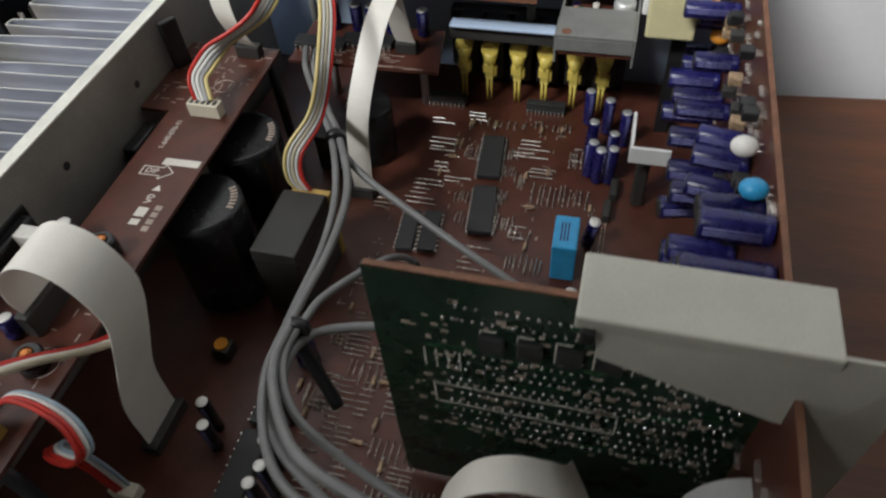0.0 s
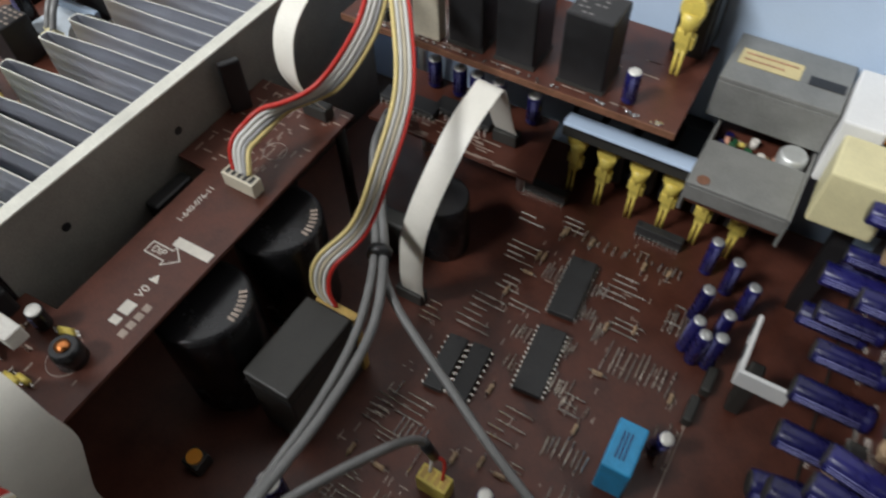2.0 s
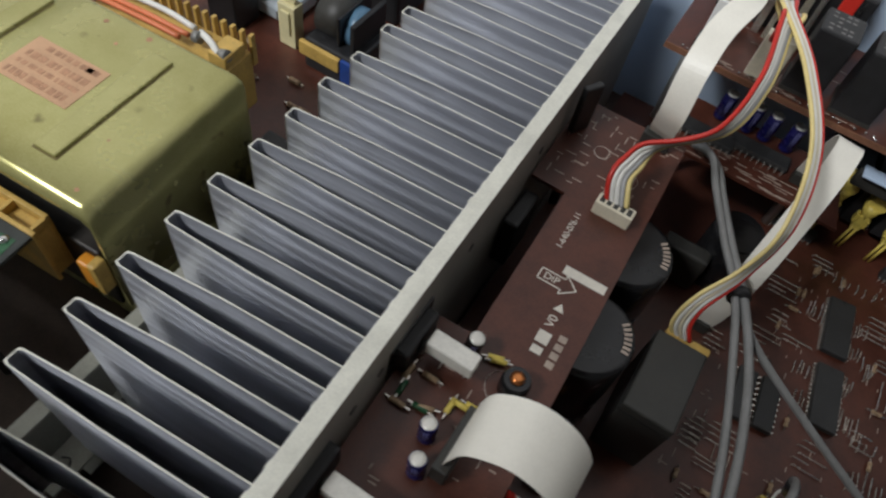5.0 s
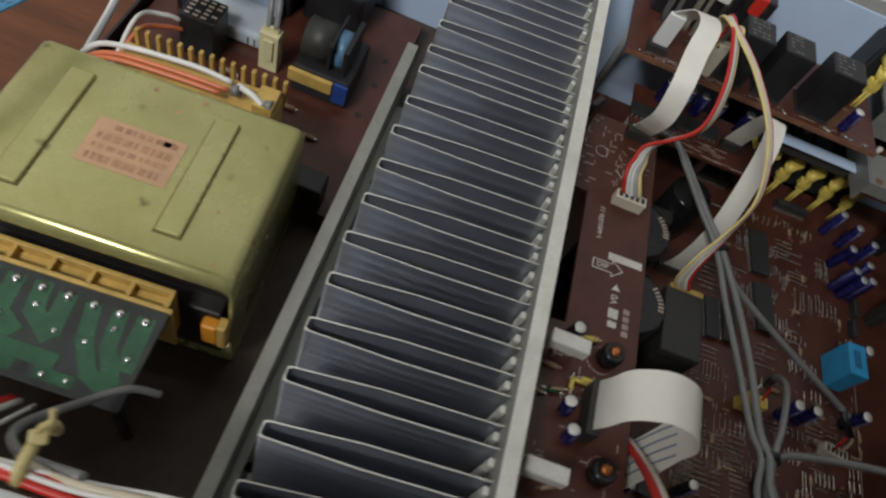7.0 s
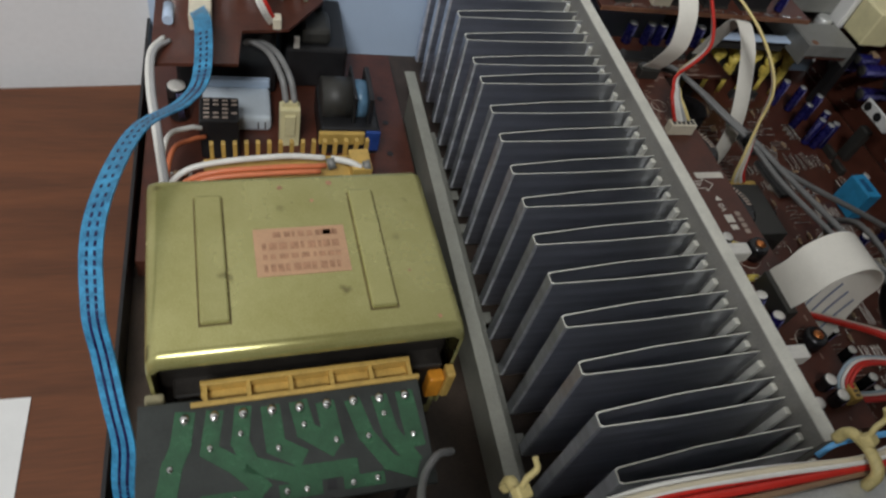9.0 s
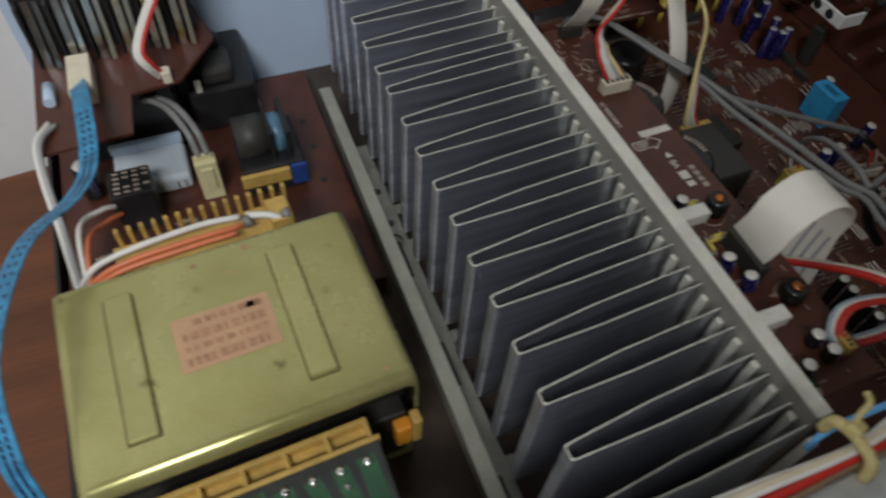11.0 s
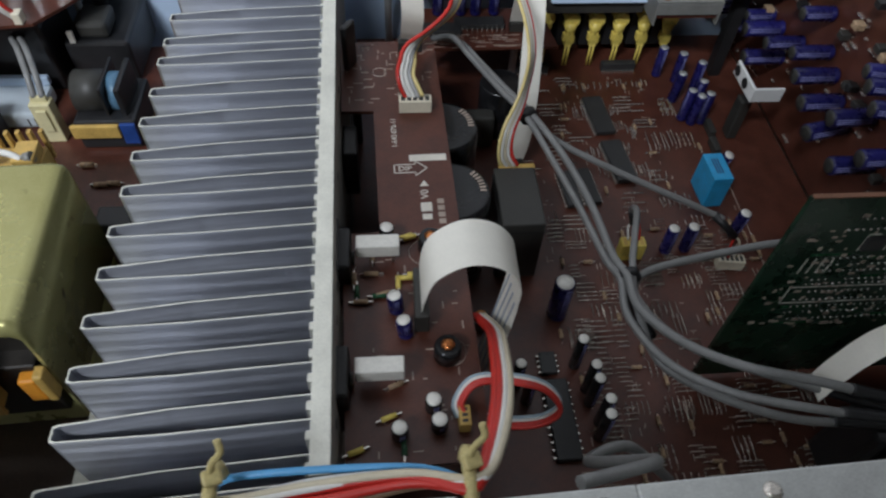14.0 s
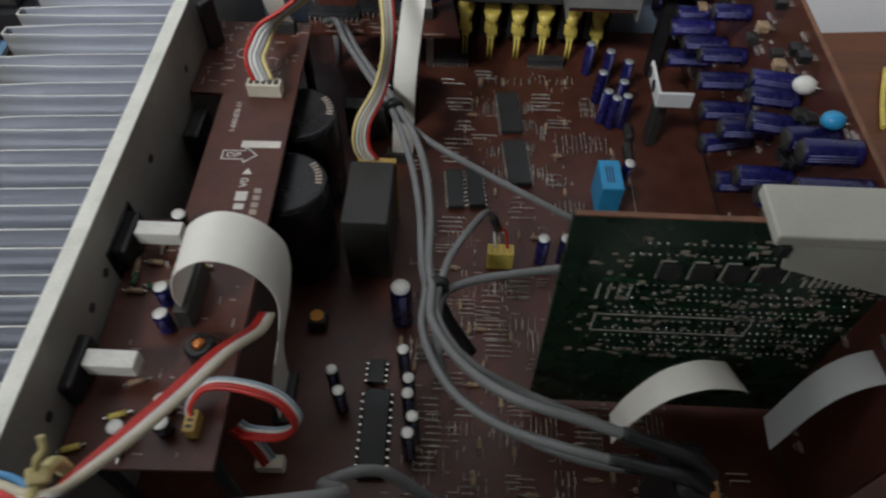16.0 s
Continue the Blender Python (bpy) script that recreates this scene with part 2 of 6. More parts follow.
def thing(name, at, label, category, group="", kind=""):
    e = new(name)
    e.empty_display_size = 0.005
    e.location = at
    ORIGIN[e] = Vector(at)
    return tagged(e, label, category, group, kind)


def solo(name, bm, material, at, label, category, group="", kind=""):
    ob = link(name, bm, material, at)
    ob.location = at
    ORIGIN[ob] = Vector(at)
    return tagged(ob, label, category, group, kind)


def part(name, bm, material, parent, label=""):
    ob = link(name, bm, material, ORIGIN[parent])
    ob.parent = parent
    ORIGIN[ob] = ORIGIN[parent]
    return tagged(ob, label)


def fine(name, bm, material, parent, label=""):
    return tagged(part(name, bm, material, parent, label), kind="stuff")


def B(*boxes, bev=0.0):
    bm = bmesh.new()
    for b in boxes:
        vbox(bm, *b, bev=bev)
    return bm


def C(p0, p1, r, r1=None, seg=18):
    bm = bmesh.new()
    cyl(bm, p0, p1, r, r1, seg)
    return bm


def L(prof, at=(0, 0, 0), seg=20):
    bm = bmesh.new()
    lathe(bm, prof, at, seg)
    return bm


def T(pts, r, k=8, n=7):
    bm = bmesh.new()
    tube(bm, pts, r, k=k, n=n)
    return bm


CACHE = {}


def place(key, build, m):
    if key in CACHE:
        return copy_thing(CACHE[key], m)
    ob = CACHE[key] = build()
    ob.matrix_basis = m
    return ob


def letters(text, size, m, material, parent, name="printed_text"):
    cu = bpy.data.curves.new(name, "FONT")
    cu.body, cu.size, cu.align_x, cu.align_y, cu.extrude = text, size, "CENTER", "CENTER", 0.00004
    tmp = bpy.data.objects.new(name, cu)
    scene.collection.objects.link(tmp)
    me = bpy.data.meshes.new_from_object(tmp.evaluated_get(bpy.context.evaluated_depsgraph_get()))
    bpy.data.objects.remove(tmp)
    me.transform(Matrix.Translation(-ORIGIN[parent]) @ m)
    me.materials.clear()
    me.materials.append(material)
    ob = new(name, me)
    ob.parent = parent
    ORIGIN[ob] = ORIGIN[parent]
    return ob


# ---- room and table ----
TABLE_Z = -0.03
WALL = pose(0, 0.203, 0, 0, 0, 5.4)


def structure(name, bm, material, label, category):
    return solo(name, bm, material, (0, 0, 0), label, category, kind="structure")


bm = bmesh.new()
vbox(bm, -3, 3, 0, 0.12, -0.78, 2.2, mtx=WALL)
structure("wall_back", bm, PLASTER, "plain white painted wall behind the table", "wall")
# Other walls, floor and ceiling are unseen, added to close the room.
structure("wall_left", B((-2.1, -2.0, -2.6, 0.02, -0.78, 2.2)), PLASTER, "plain white painted side wall of the room", "wall")
structure("wall_right", B((2.4, 2.5, -2.6, 0.42, -0.78, 2.2)), TAUPE, "unseen side wall, dark taupe to keep bounced light low", "wall")
structure("wall_front", B((-2.0, 2.4, -2.7, -2.6, -0.78, 2.2)), TAUPE, "unseen wall behind the viewer, dark taupe to keep bounced light low", "wall")
# Added light blocker: casts the soft shadow over the front right of the cabinet.
structure("wall_low", B((-0.27, 2.4, -0.55, -0.47, -0.78, 0.71)), TAUPE, "low taupe wall, unseen, added to shade the front right of the cabinet", "wall")
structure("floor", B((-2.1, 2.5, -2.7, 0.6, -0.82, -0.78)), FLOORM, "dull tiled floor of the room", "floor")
structure("ceiling", B((-2.1, 2.5, -2.7, 0.6, 2.2, 2.25)), TAUPE, "unseen ceiling, dark taupe to keep bounced light low", "ceiling")
table = thing("table", (0, -0.2, TABLE_Z), "brown wooden table with a lacquered grained top", "table")
bm = bmesh.new()
vbox(bm, -0.85, 0.85, -0.62, -0.012, TABLE_Z - 0.03, TABLE_Z, bev=0.002, mtx=WALL)
part("tabletop", bm, WOOD, table)
for x in (-0.78, 0.7):
    for y in (-0.58, -0.1):
        part("leg", B((x, x + 0.06, 0.203 + y + x * 0.09, 0.203 + y + x * 0.09 + 0.06, -0.78, TABLE_Z - 0.03), bev=0.003), WOOD, table)

# No fixture is known here: a lamp added for light from the front left.
lamp = thing("ceiling_light", (LAMP_AT[0], LAMP_AT[1], 2.2), "unseen ceiling light, added for the light from the front left", "lamp")
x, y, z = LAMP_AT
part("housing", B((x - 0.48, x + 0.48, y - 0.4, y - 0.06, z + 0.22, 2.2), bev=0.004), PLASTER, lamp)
key_light = bpy.data.lights.new("added_area_light", "AREA")
key_light.shape, key_light.size, key_light.size_y, key_light.energy = "RECTANGLE", 0.95, 0.25, LAMP_W
key_light.color = (0.96, 0.98, 1.0)
ob = new("added_area_light", key_light)
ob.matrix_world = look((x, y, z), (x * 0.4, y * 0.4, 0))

# paper sheet lying on the table
bm = bmesh.new()
vbox(bm, -0.38, -0.303, -0.11, -0.04, TABLE_Z, TABLE_Z + 0.0006, mtx=Matrix.Translation((0, 0, 0)))
solo("paper_sheet", bm, WHITEPL, (-0.34, -0.075, TABLE_Z), "pale lilac sheet of paper lying on the table", "paper")

# yellow-sheathed cable on the table behind the cabinet
solo("cable", T([(0.318, 0.125, TABLE_Z + 0.002), (0.326, 0.15, TABLE_Z + 0.002), (0.338, 0.18, TABLE_Z + 0.002)], 0.0018), YELLOW, (0.27, 0.15, TABLE_Z), "thin yellow cable lying on the table", "cable")

# ---- chassis ----
chassis = thing("chassis", (0, 0, TABLE_Z), "open zinc-plated steel amplifier chassis with its lid off", "chassis")
part("bottom_pan", B((-0.262, 0.196, -0.156, 0.1652, -0.0025, -0.001)), PAN, chassis)
for x in (-0.235, 0.165):
    for y in (-0.12, 0.12):
        part("foot", C((x, y, TABLE_Z), (x, y, -0.0025), 0.018, 0.02), BLACK, chassis, "round black rubber foot")
bm = B((-0.262, 0.197, 0.166, 0.1674, -0.0025, 0.113))
rear_panel = part("rear_panel", bm, REAR, chassis, "blue-grey coated steel rear panel")
part("rear_panel_flange", B((-0.262, 0.197, 0.1674, 0.181, 0.1116, 0.113)), GREYSTEEL, rear_panel)
part("left_flange", B((-0.2634, -0.262, -0.156, 0.166, -0.0025, 0.016)), BLACK, chassis, "black painted low side flange")
part("right_flange", B((0.197, 0.1984, -0.156, 0.166, -0.0025, 0.012)), ZINC, chassis)
# front rail with notches, and the black fascia before it
RAIL = pose(0, -0.1535, 0, 0, 0, 2.3)
bm = bmesh.new()
for x0, x1 in ((-0.262, -0.0335), (-0.0155, 0.03), (0.03, 0.196)):
    vbox(bm, x0, x1, -0.0092 if x0 != -0.0155 else -0.0072, 0, 0.1085, 0.112, bev=0.0006, mtx=RAIL)
vbox(bm, -0.262, 0.196, -0.0015, 0, -0.0025, 0.1085, mtx=RAIL)
front_rail = part("front_rail", bm, ZINC, chassis, "bright folded steel front rail with notches")
for x in (-0.25, -0.2, -0.15, -0.1, 0.03, 0.09, 0.15):
    bm = bmesh.new()
    vbox(bm, x, x + 0.024, -0.0118, -0.0092, 0.107, 0.1112, bev=0.0004, mtx=RAIL)
    part("rail_tab", bm, ZINC, front_rail)
bm = bmesh.new()
vbox(bm, -0.275, 0.215, -0.062, -0.0122, -0.018, 0.1045, bev=0.0012, mtx=RAIL)
vbox(bm, -0.275, 0.215, -0.0122, -0.0095, -0.018, 0.1015, mtx=RAIL)
part("fascia", bm, BLACK, chassis, "matt black plastic front fascia")
for x in (-0.12, -0.024, 0.006, 0.022, 0.06):
    part("screw", L([(0.0022, 0), (0.0022, 0.0008), (0.0012, 0.0015)], (RAIL @ Vector((x, -0.0045, 0.1115))), 10), TIN if x != -0.024 else SOLDER, front_rail)
part("switch_block", B((-0.033, -0.016, -0.164, -0.155, 0.1, 0.1118), bev=0.001), BLACK, chassis, "black plastic block in a rail notch")
for x in (-0.0375, -0.018):
    part("latch", B((x, x + 0.008, -0.158, -0.1535, 0.1124, 0.1148), bev=0.0006), WHITEPL, front_rail, "white plastic latch")
# folded bracket between transformer and heatsink: top flange, web and slotted foot with tabs
bracket = part("long_bracket", B((-0.1287, -0.1229, -0.14, 0.105, 0.0330, 0.0342), (-0.1237, -0.1229, -0.14, 0.105, 0.0, 0.0330), bev=0.0003), BRACKET, chassis, "long folded pale zinc steel bracket")
slotted = part("slotted_foot", B((-0.1228, -0.1122, -0.14, 0.08, 0.0118, 0.0130), bev=0.0003), BRACKET, bracket)
for y in (-0.126, -0.098, -0.066, -0.040, -0.012, 0.012, 0.034, 0.058):
    part("tab", B((-0.1121, -0.1085, y - 0.0028, y + 0.0028, 0.0118, 0.0128), bev=0.0003), BRACKET, bracket)
for y in (-0.112, -0.052, 0.004):
    part("slot", B((-0.1190, -0.1165, y - 0.0105, y + 0.0105, 0.0131, 0.0133)), BLACK, bracket)
for y in (-0.117, 0.0262, 0.047):
    part("screw_hole", C((-0.1172, y, 0.0131), (-0.1172, y, 0.0133), 0.0021, seg=14), BLACK, bracket)
for y in (-0.134, 0.0135):
    hook = bmesh.new()
    strap(hook, [(-0.1195, y + 0.004, 0.0132), (-0.1170, y + 0.0052, 0.0132), (-0.1150, y + 0.002, 0.0132), (-0.1158, y - 0.0012, 0.0132), (-0.1176, y - 0.004, 0.0132)], 0.0016, 0.0003, (0, 0, 1), 6)
    part("hook_slot", hook, BLACK, bracket)

# ---- heatsink ----
hs = thing("heatsink", (-0.08, 0, 0), "large aluminium heatsink with folded fins on a thick plate", "heatsink")
PX0, PX1, FZ, PZ = -0.0468, -0.0415, 0.0845, 0.0900
plate = part("plate", B((PX0, PX1, -0.1385, 0.146, 0.0, PZ), bev=0.0003), ALU_PLATE, hs, "dull grey mounting plate")
part("plate_edge", B((PX0, PX1, -0.1385, 0.146, PZ + 0.0001, PZ + 0.0006)), ALU_EDGE, plate, "pale sawn top edge")
random.seed(4)


def fin_mesh():
    bm = bmesh.new()
    th = 0.00042
    pts = [(PX0, 0.0081), (-0.085, 0.0055), (-0.1142 + 0.001, 0.0022), (-0.1142, 0.0017), (-0.1142, -0.0025), (-0.1142 + 0.001, -0.0029), (-0.085, -0.0021), (PX0, 0.0003)]
    inn = [(PX0, 0.0081 - th), (-0.085, 0.0055 - th), (-0.1142 + 0.0016, 0.0022 - th), (-0.1142 + th, 0.0011), (-0.1142 + th, -0.0019), (-0.1142 + 0.0016, -0.0029 + th), (-0.085, -0.0021 + th), (PX0, 0.0003 + th)]
    ring = pts + inn[::-1]
    lo = [bm.verts.new((x, y, 0.018)) for x, y in ring]
    hi = [bm.verts.new((x, y, FZ)) for x, y in ring]
    k = len(pts)
    for i in range(k - 1):
        for a, b, c, d in ((hi[i], hi[i + 1], hi[2 * k - 2 - i], hi[2 * k - 1 - i]), (lo[2 * k - 1 - i], lo[2 * k - 2 - i], lo[i + 1], lo[i])):
            f = bm.faces.new((a, b, c, d))
            f.material_index = 1 if a.co.z > 0.05 else 0
    for i in range(2 * k):
        j = (i + 1) % (2 * k)
        bm.faces.new((lo[i], lo[j], hi[j], hi[i]))
    bmesh.ops.recalc_face_normals(bm, faces=bm.faces[:])
    return bm


LEAN = math.radians(1.0)
first = None
# two blocks of fins, the rear one set closer at the joint
for y in [0.1374, 0.1199, 0.1024, 0.0849, 0.0674, 0.0504, 0.0366] + [0.0181 - 0.0174 * j for j in range(10)]:
    if first is None:
        bm = fin_mesh()
        bmesh.ops.translate(bm, vec=(0, y, 0), verts=bm.verts[:])
        first = part("fin", bm, ALU, hs)
        first.data.materials.append(ALU_EDGE)
        y_first = y
        grow = 1.0
    else:
        ob = first.copy()
        scene.collection.objects.link(ob)
        grow = 1.0 - math.tan(LEAN) * (y + 0.02) / 0.0674
        ob.scale.x = grow
        ob.location = (0.0342 * (grow - 1) + random.uniform(-0.0003, 0.0003), y - y_first, random.uniform(-0.0004, 0.0004))
        ob.rotation_euler = (0, 0, random.uniform(-0.002, 0.002))
# pressed crimps along the root of the fins
root = None
for k in range(-9, 24):
    y = 0.0548 - 0.00875 * k + 0.0042
    bm = B((PX0 - 0.0022, PX0 - 0.0002, y - 0.0016, y + 0.0012, 0.03, FZ - 0.001), bev=0.0004) if root is None else None
    if root is None:
        root = part("crimp", bm, ALU_EDGE, hs)
        y_root = y
    else:
        ob = root.copy()
        scene.collection.objects.link(ob)
        ob.location = (-math.tan(LEAN) * (y + 0.02), y - y_root, random.uniform(-0.0015, 0.0005))
for y in (-0.118, -0.083, -0.07, -0.02, 0.03):
    part("screw_hole", C((PX1 - 0.0002, y, 0.074), (PX1 + 0.0002, y, 0.074), 0.0016, seg=12), BLACK, plate)
turn = Matrix.Translation((-0.044, -0.02, 0)) @ Matrix.Rotation(LEAN, 4, "Z") @ Matrix.Translation((0.044, 0.02, 0))
plate.matrix_basis = Matrix.Translation(-ORIGIN[hs]) @ turn @ Matrix.Translation(ORIGIN[hs])

# ---- boards ----
PZ0 = 0.008


def board(name, pts, z0, z1, label, material=PHEN):
    b = thing(name, (pts[0][0], pts[0][1], z0), label, "circuit board")
    bm = bmesh.new()
    outline(bm, pts, z0, z1)
    part("base_plate", bm, material, b)
    return b


main = board("circuit_board", [(-0.040, -0.146), (0.189, -0.137), (0.189, 0.158), (-0.040, 0.158)], -0.001, PZ0, "large reddish-brown circuit board with many white wire links")
leftb = board("circuit_board", [(-0.26, 0.0), (-0.128, 0.0), (-0.128, 0.15), (-0.26, 0.15)], -0.001, 0.010, "brown mains circuit board behind the transformer")
strip = board("circuit_board", [(-0.041, -0.128), (0.0022, -0.128), (0.0022, 0.0745), (-0.041, 0.0745), (-0.041, 0.0268), (-0.0276, 0.0262), (-0.0276, -0.04), (-0.041, -0.0405)], 0.0644, 0.066, "long narrow brown circuit board beside the heatsink")
upper = board("circuit_board", [(-0.028, 0.1085), (0.1088, 0.1085), (0.1072, 0.160), (-0.028, 0.160)], 0.0784, 0.080, "brown relay circuit board along the rear panel")
sub = board("circuit_board", [(-0.008, 0.0925), (0.0665, 0.0934), (0.0612, 0.128), (-0.008, 0.128)], 0.0466, 0.048, "small brown circuit board under the relay board")
spk = board("circuit_board", [(-0.252, 0.07), (-0.215, 0.072), (-0.213, 0.097), (-0.191, 0.1), (-0.172, 0.126), (-0.178, 0.158), (-0.252, 0.158)], 0.0584, 0.060, "brown terminal circuit board over the mains board")
side = thing("circuit_board", (0.19, 0, 0.008), "upright brown circuit board carrying rows of blue capacitors", "circuit board")
part("base_plate", B((0.1902, 0.1918, -0.118, 0.158, PZ0, 0.1078)), PHEN, side)
part("cut_edge", B((0.1902, 0.1918, -0.118, 0.158, 0.1079, 0.1084)), PHEN_EDGE, side)
part("cut_edge", B((-0.028, 0.1088, 0.1078, 0.1084, 0.0776, 0.0802)), PHEN_EDGE, upper)
for bo, xs, ys, z0, z1 in ((strip, (-0.036, -0.002), (-0.122, 0.07), PZ0, 0.0644), (upper, (-0.02, 0.1), (0.152,), PZ0, 0.0784), (sub, (0.0, 0.05), (0.122,), PZ0, 0.0466), (spk, (-0.245, -0.19), (0.15,), 0.01, 0.0584)):
    for x in xs:
        for y in ys:
            part("standoff", C((x, y, z0), (x, y, z1), 0.0022, seg=10), BLACK if bo is strip else ZINC, bo)

strip.matrix_basis = Matrix.Rotation(math.radians(1.5), 4, "Z") @ strip.matrix_basis

# ---- prints on the narrow board ----
zs = 0.06602


def printed(parent, name, boxes, z, material=SILK):
    return fine(name, B(*[(x0, x1, y0, y1, z, z + 0.00008) for x0, x1, y0, y1 in boxes]), material, parent)


printed(strip, "white_print_bar", [(-0.0143, 0.0006, -0.0046, -0.0010)], zs)
letters("1-640-076-11", 0.0032, pose(-0.0195, 0.0125, zs, 0, 0, 90), SILK, strip)
letters("DIP", 0.0036, pose(-0.0163, -0.0085, zs, 0, 0, 0), SILK, strip)
bm = bmesh.new()
arrow = [(-0.0205, -0.0063), (-0.0122, -0.0063), (-0.0122, -0.0045), (-0.0075, -0.0085), (-0.0122, -0.0125), (-0.0122, -0.0107), (-0.0205, -0.0107)]
for a, b in zip(arrow, arrow[1:] + arrow[:1]):
    d = Vector((b[0] - a[0], b[1] - a[1], 0))
    vbox(bm, 0, d.length, -0.0002, 0.0002, 0, 0.00008, mtx=Matrix.Translation((a[0], a[1], zs)) @ Matrix.Rotation(math.atan2(d.y, d.x), 4, "Z"))
part("printed_arrow", bm, SILK, strip)
letters("V0", 0.0042, pose(-0.0095, -0.0225, zs, 0, 0, 90), SILK, strip)
bm = bmesh.new()
vs = [bm.verts.new(v) for v in ((-0.0112, -0.0183, zs + 0.00008), (-0.0076, -0.0183, zs + 0.00008), (-0.0094, -0.0153, zs + 0.00008))]
bm.faces.new(vs)
part("printed_triangle", bm, SILK, strip)
printed(strip, "printed_mark", [(-0.0112, -0.0076, -0.0352, -0.0325), (-0.0115, -0.0073, -0.0312, -0.0268)], zs)
printed(strip, "printed_bar", [(-0.0052, -0.0026, y, y + 0.0024) for y in (-0.0375, -0.0342, -0.0309, -0.0276)], zs, DULLSILK)
random.seed(11)
boxes = []
for i in range(70):
    x, y, ln = random.uniform(-0.039, -0.002), random.uniform(0.031, 0.072), random.uniform(0.0012, 0.0045)
    boxes.append((x, x + 0.0004, y, y + ln) if i % 2 else (x, min(0.0015, x + ln), y, y + 0.0004))
for i in range(40):
    x, y, ln = random.uniform(-0.038, -0.001), random.uniform(-0.126, -0.046), random.uniform(0.001, 0.0035)
    boxes.append((x, x + 0.0004, y, y + ln) if i % 2 else (x, x + ln, y, y + 0.0004))
printed(strip, "printed_line", boxes, zs, DULLSILK)
bm = bmesh.new()
for (cx, cy, r) in ((-0.0115, 0.045, 0.0042), (-0.024, 0.052, 0.003), (-0.012, -0.0505, 0.0055), (-0.007, -0.0915, 0.0052)):
    sweep(bm, [Vector((cx + r * math.cos(a * 0.2618), cy + r * math.sin(a * 0.2618), zs + 0.00005)) for a in range(25)], [(-0.0002, 0), (0.0002, 0), (0, 0.0001)], (0, 0, 1))
fine("printed_ring", bm, SILK, strip)

# ---- wire links and resistors of the main board, joined, too many to count ----
KEEP = [(0.02, 0.047, -0.024, 0.016), (0.088, 0.109, 0.03, 0.105), (0.06, 0.085, 0.012, 0.045), (0.127, 0.148, 0.012, 0.05), (0.031, 0.05, -0.105, -0.06), (-0.04, 0.022, -0.13, 0.09),
        (0.045, 0.127, 0.117, 0.16), (0.08, 0.095, -0.016, -0.004), (0.1, 0.118, -0.012, 0.0), (0.152, 0.19, -0.1, 0.16), (0.044, 0.053, -0.046, -0.035), (0.126, 0.152, 0.07, 0.13), (0.02, 0.07, 0.05, 0.16)]


def free(x, y, m=0.001):
    return all(not (a - m < x < b + m and c - m < y < d + m) for a, b, c, d in KEEP)


def bridge(V, F, x0, y0, x1, y1, h=0.0012, w=0.00024, z=PZ0):
    d = Vector((x1 - x0, y1 - y0, 0)).normalized()
    s = Vector((-d.y, d.x, 0)) * w
    a, b = Vector((x0, y0, z)), Vector((x1, y1, z))
    prof = [a, a + Vector((0, 0, h)) + d * 0.0006, b + Vector((0, 0, h)) - d * 0.0006, b]
    k = len(V)
    for p in prof:
        V.extend([tuple(p + s), tuple(p + Vector((0, 0, w * 1.2))), tuple(p - s)])
    for i in range(3):
        q = k + i * 3
        F.extend([(q, q + 3, q + 4, q + 1), (q + 1, q + 4, q + 5, q + 2)])


def stuff(name, V, F, material, parent, label):
    me = bpy.data.meshes.new(name)
    me.from_pydata([tuple(Vector(v) - ORIGIN[parent]) for v in V], [], F)
    me.materials.append(material)
    ob = new(name, me)
    ob.parent = parent
    return tagged(ob, label, kind="stuff")


random.seed(21)
V, F = [], []
# rows of links across the board: x from, x to, first y, how many, pitch
for x0, x1, y0, num, gap in ((0.0574, 0.0703, 0.1088, 2, 0.0035), (0.0604, 0.0745, 0.0935, 4, 0.003), (0.0660, 0.0785, 0.0757, 3, 0.0028), (0.0594, 0.0747, 0.0632, 6, 0.0032), (0.0741, 0.0880, 0.0668, 2, 0.0025),
                             (0.1041, 0.1219, 0.0990, 5, 0.003), (0.1132, 0.1259, 0.0795, 3, 0.0027), (0.0752, 0.0852, 0.1160, 3, 0.0026), (0.0926, 0.1045, 0.0255, 5, 0.003), (0.1107, 0.1196, 0.0412, 3, 0.0036),
                             (0.1307, 0.1381, 0.0970, 3, 0.0045), (0.0455, 0.0560, 0.050, 4, 0.0028), (0.0600, 0.0720, 0.0120, 4, 0.0027)):
    for k in range(num):
        o = random.uniform(-0.0012, 0.0012)
        bridge(V, F, x0 + o, y0 - k * gap, x0 + o + (x1 - x0) * random.choice((1, 1, 0.95, 0.6)), y0 - k * gap, h=random.uniform(0.0009, 0.0015), w=0.0003)
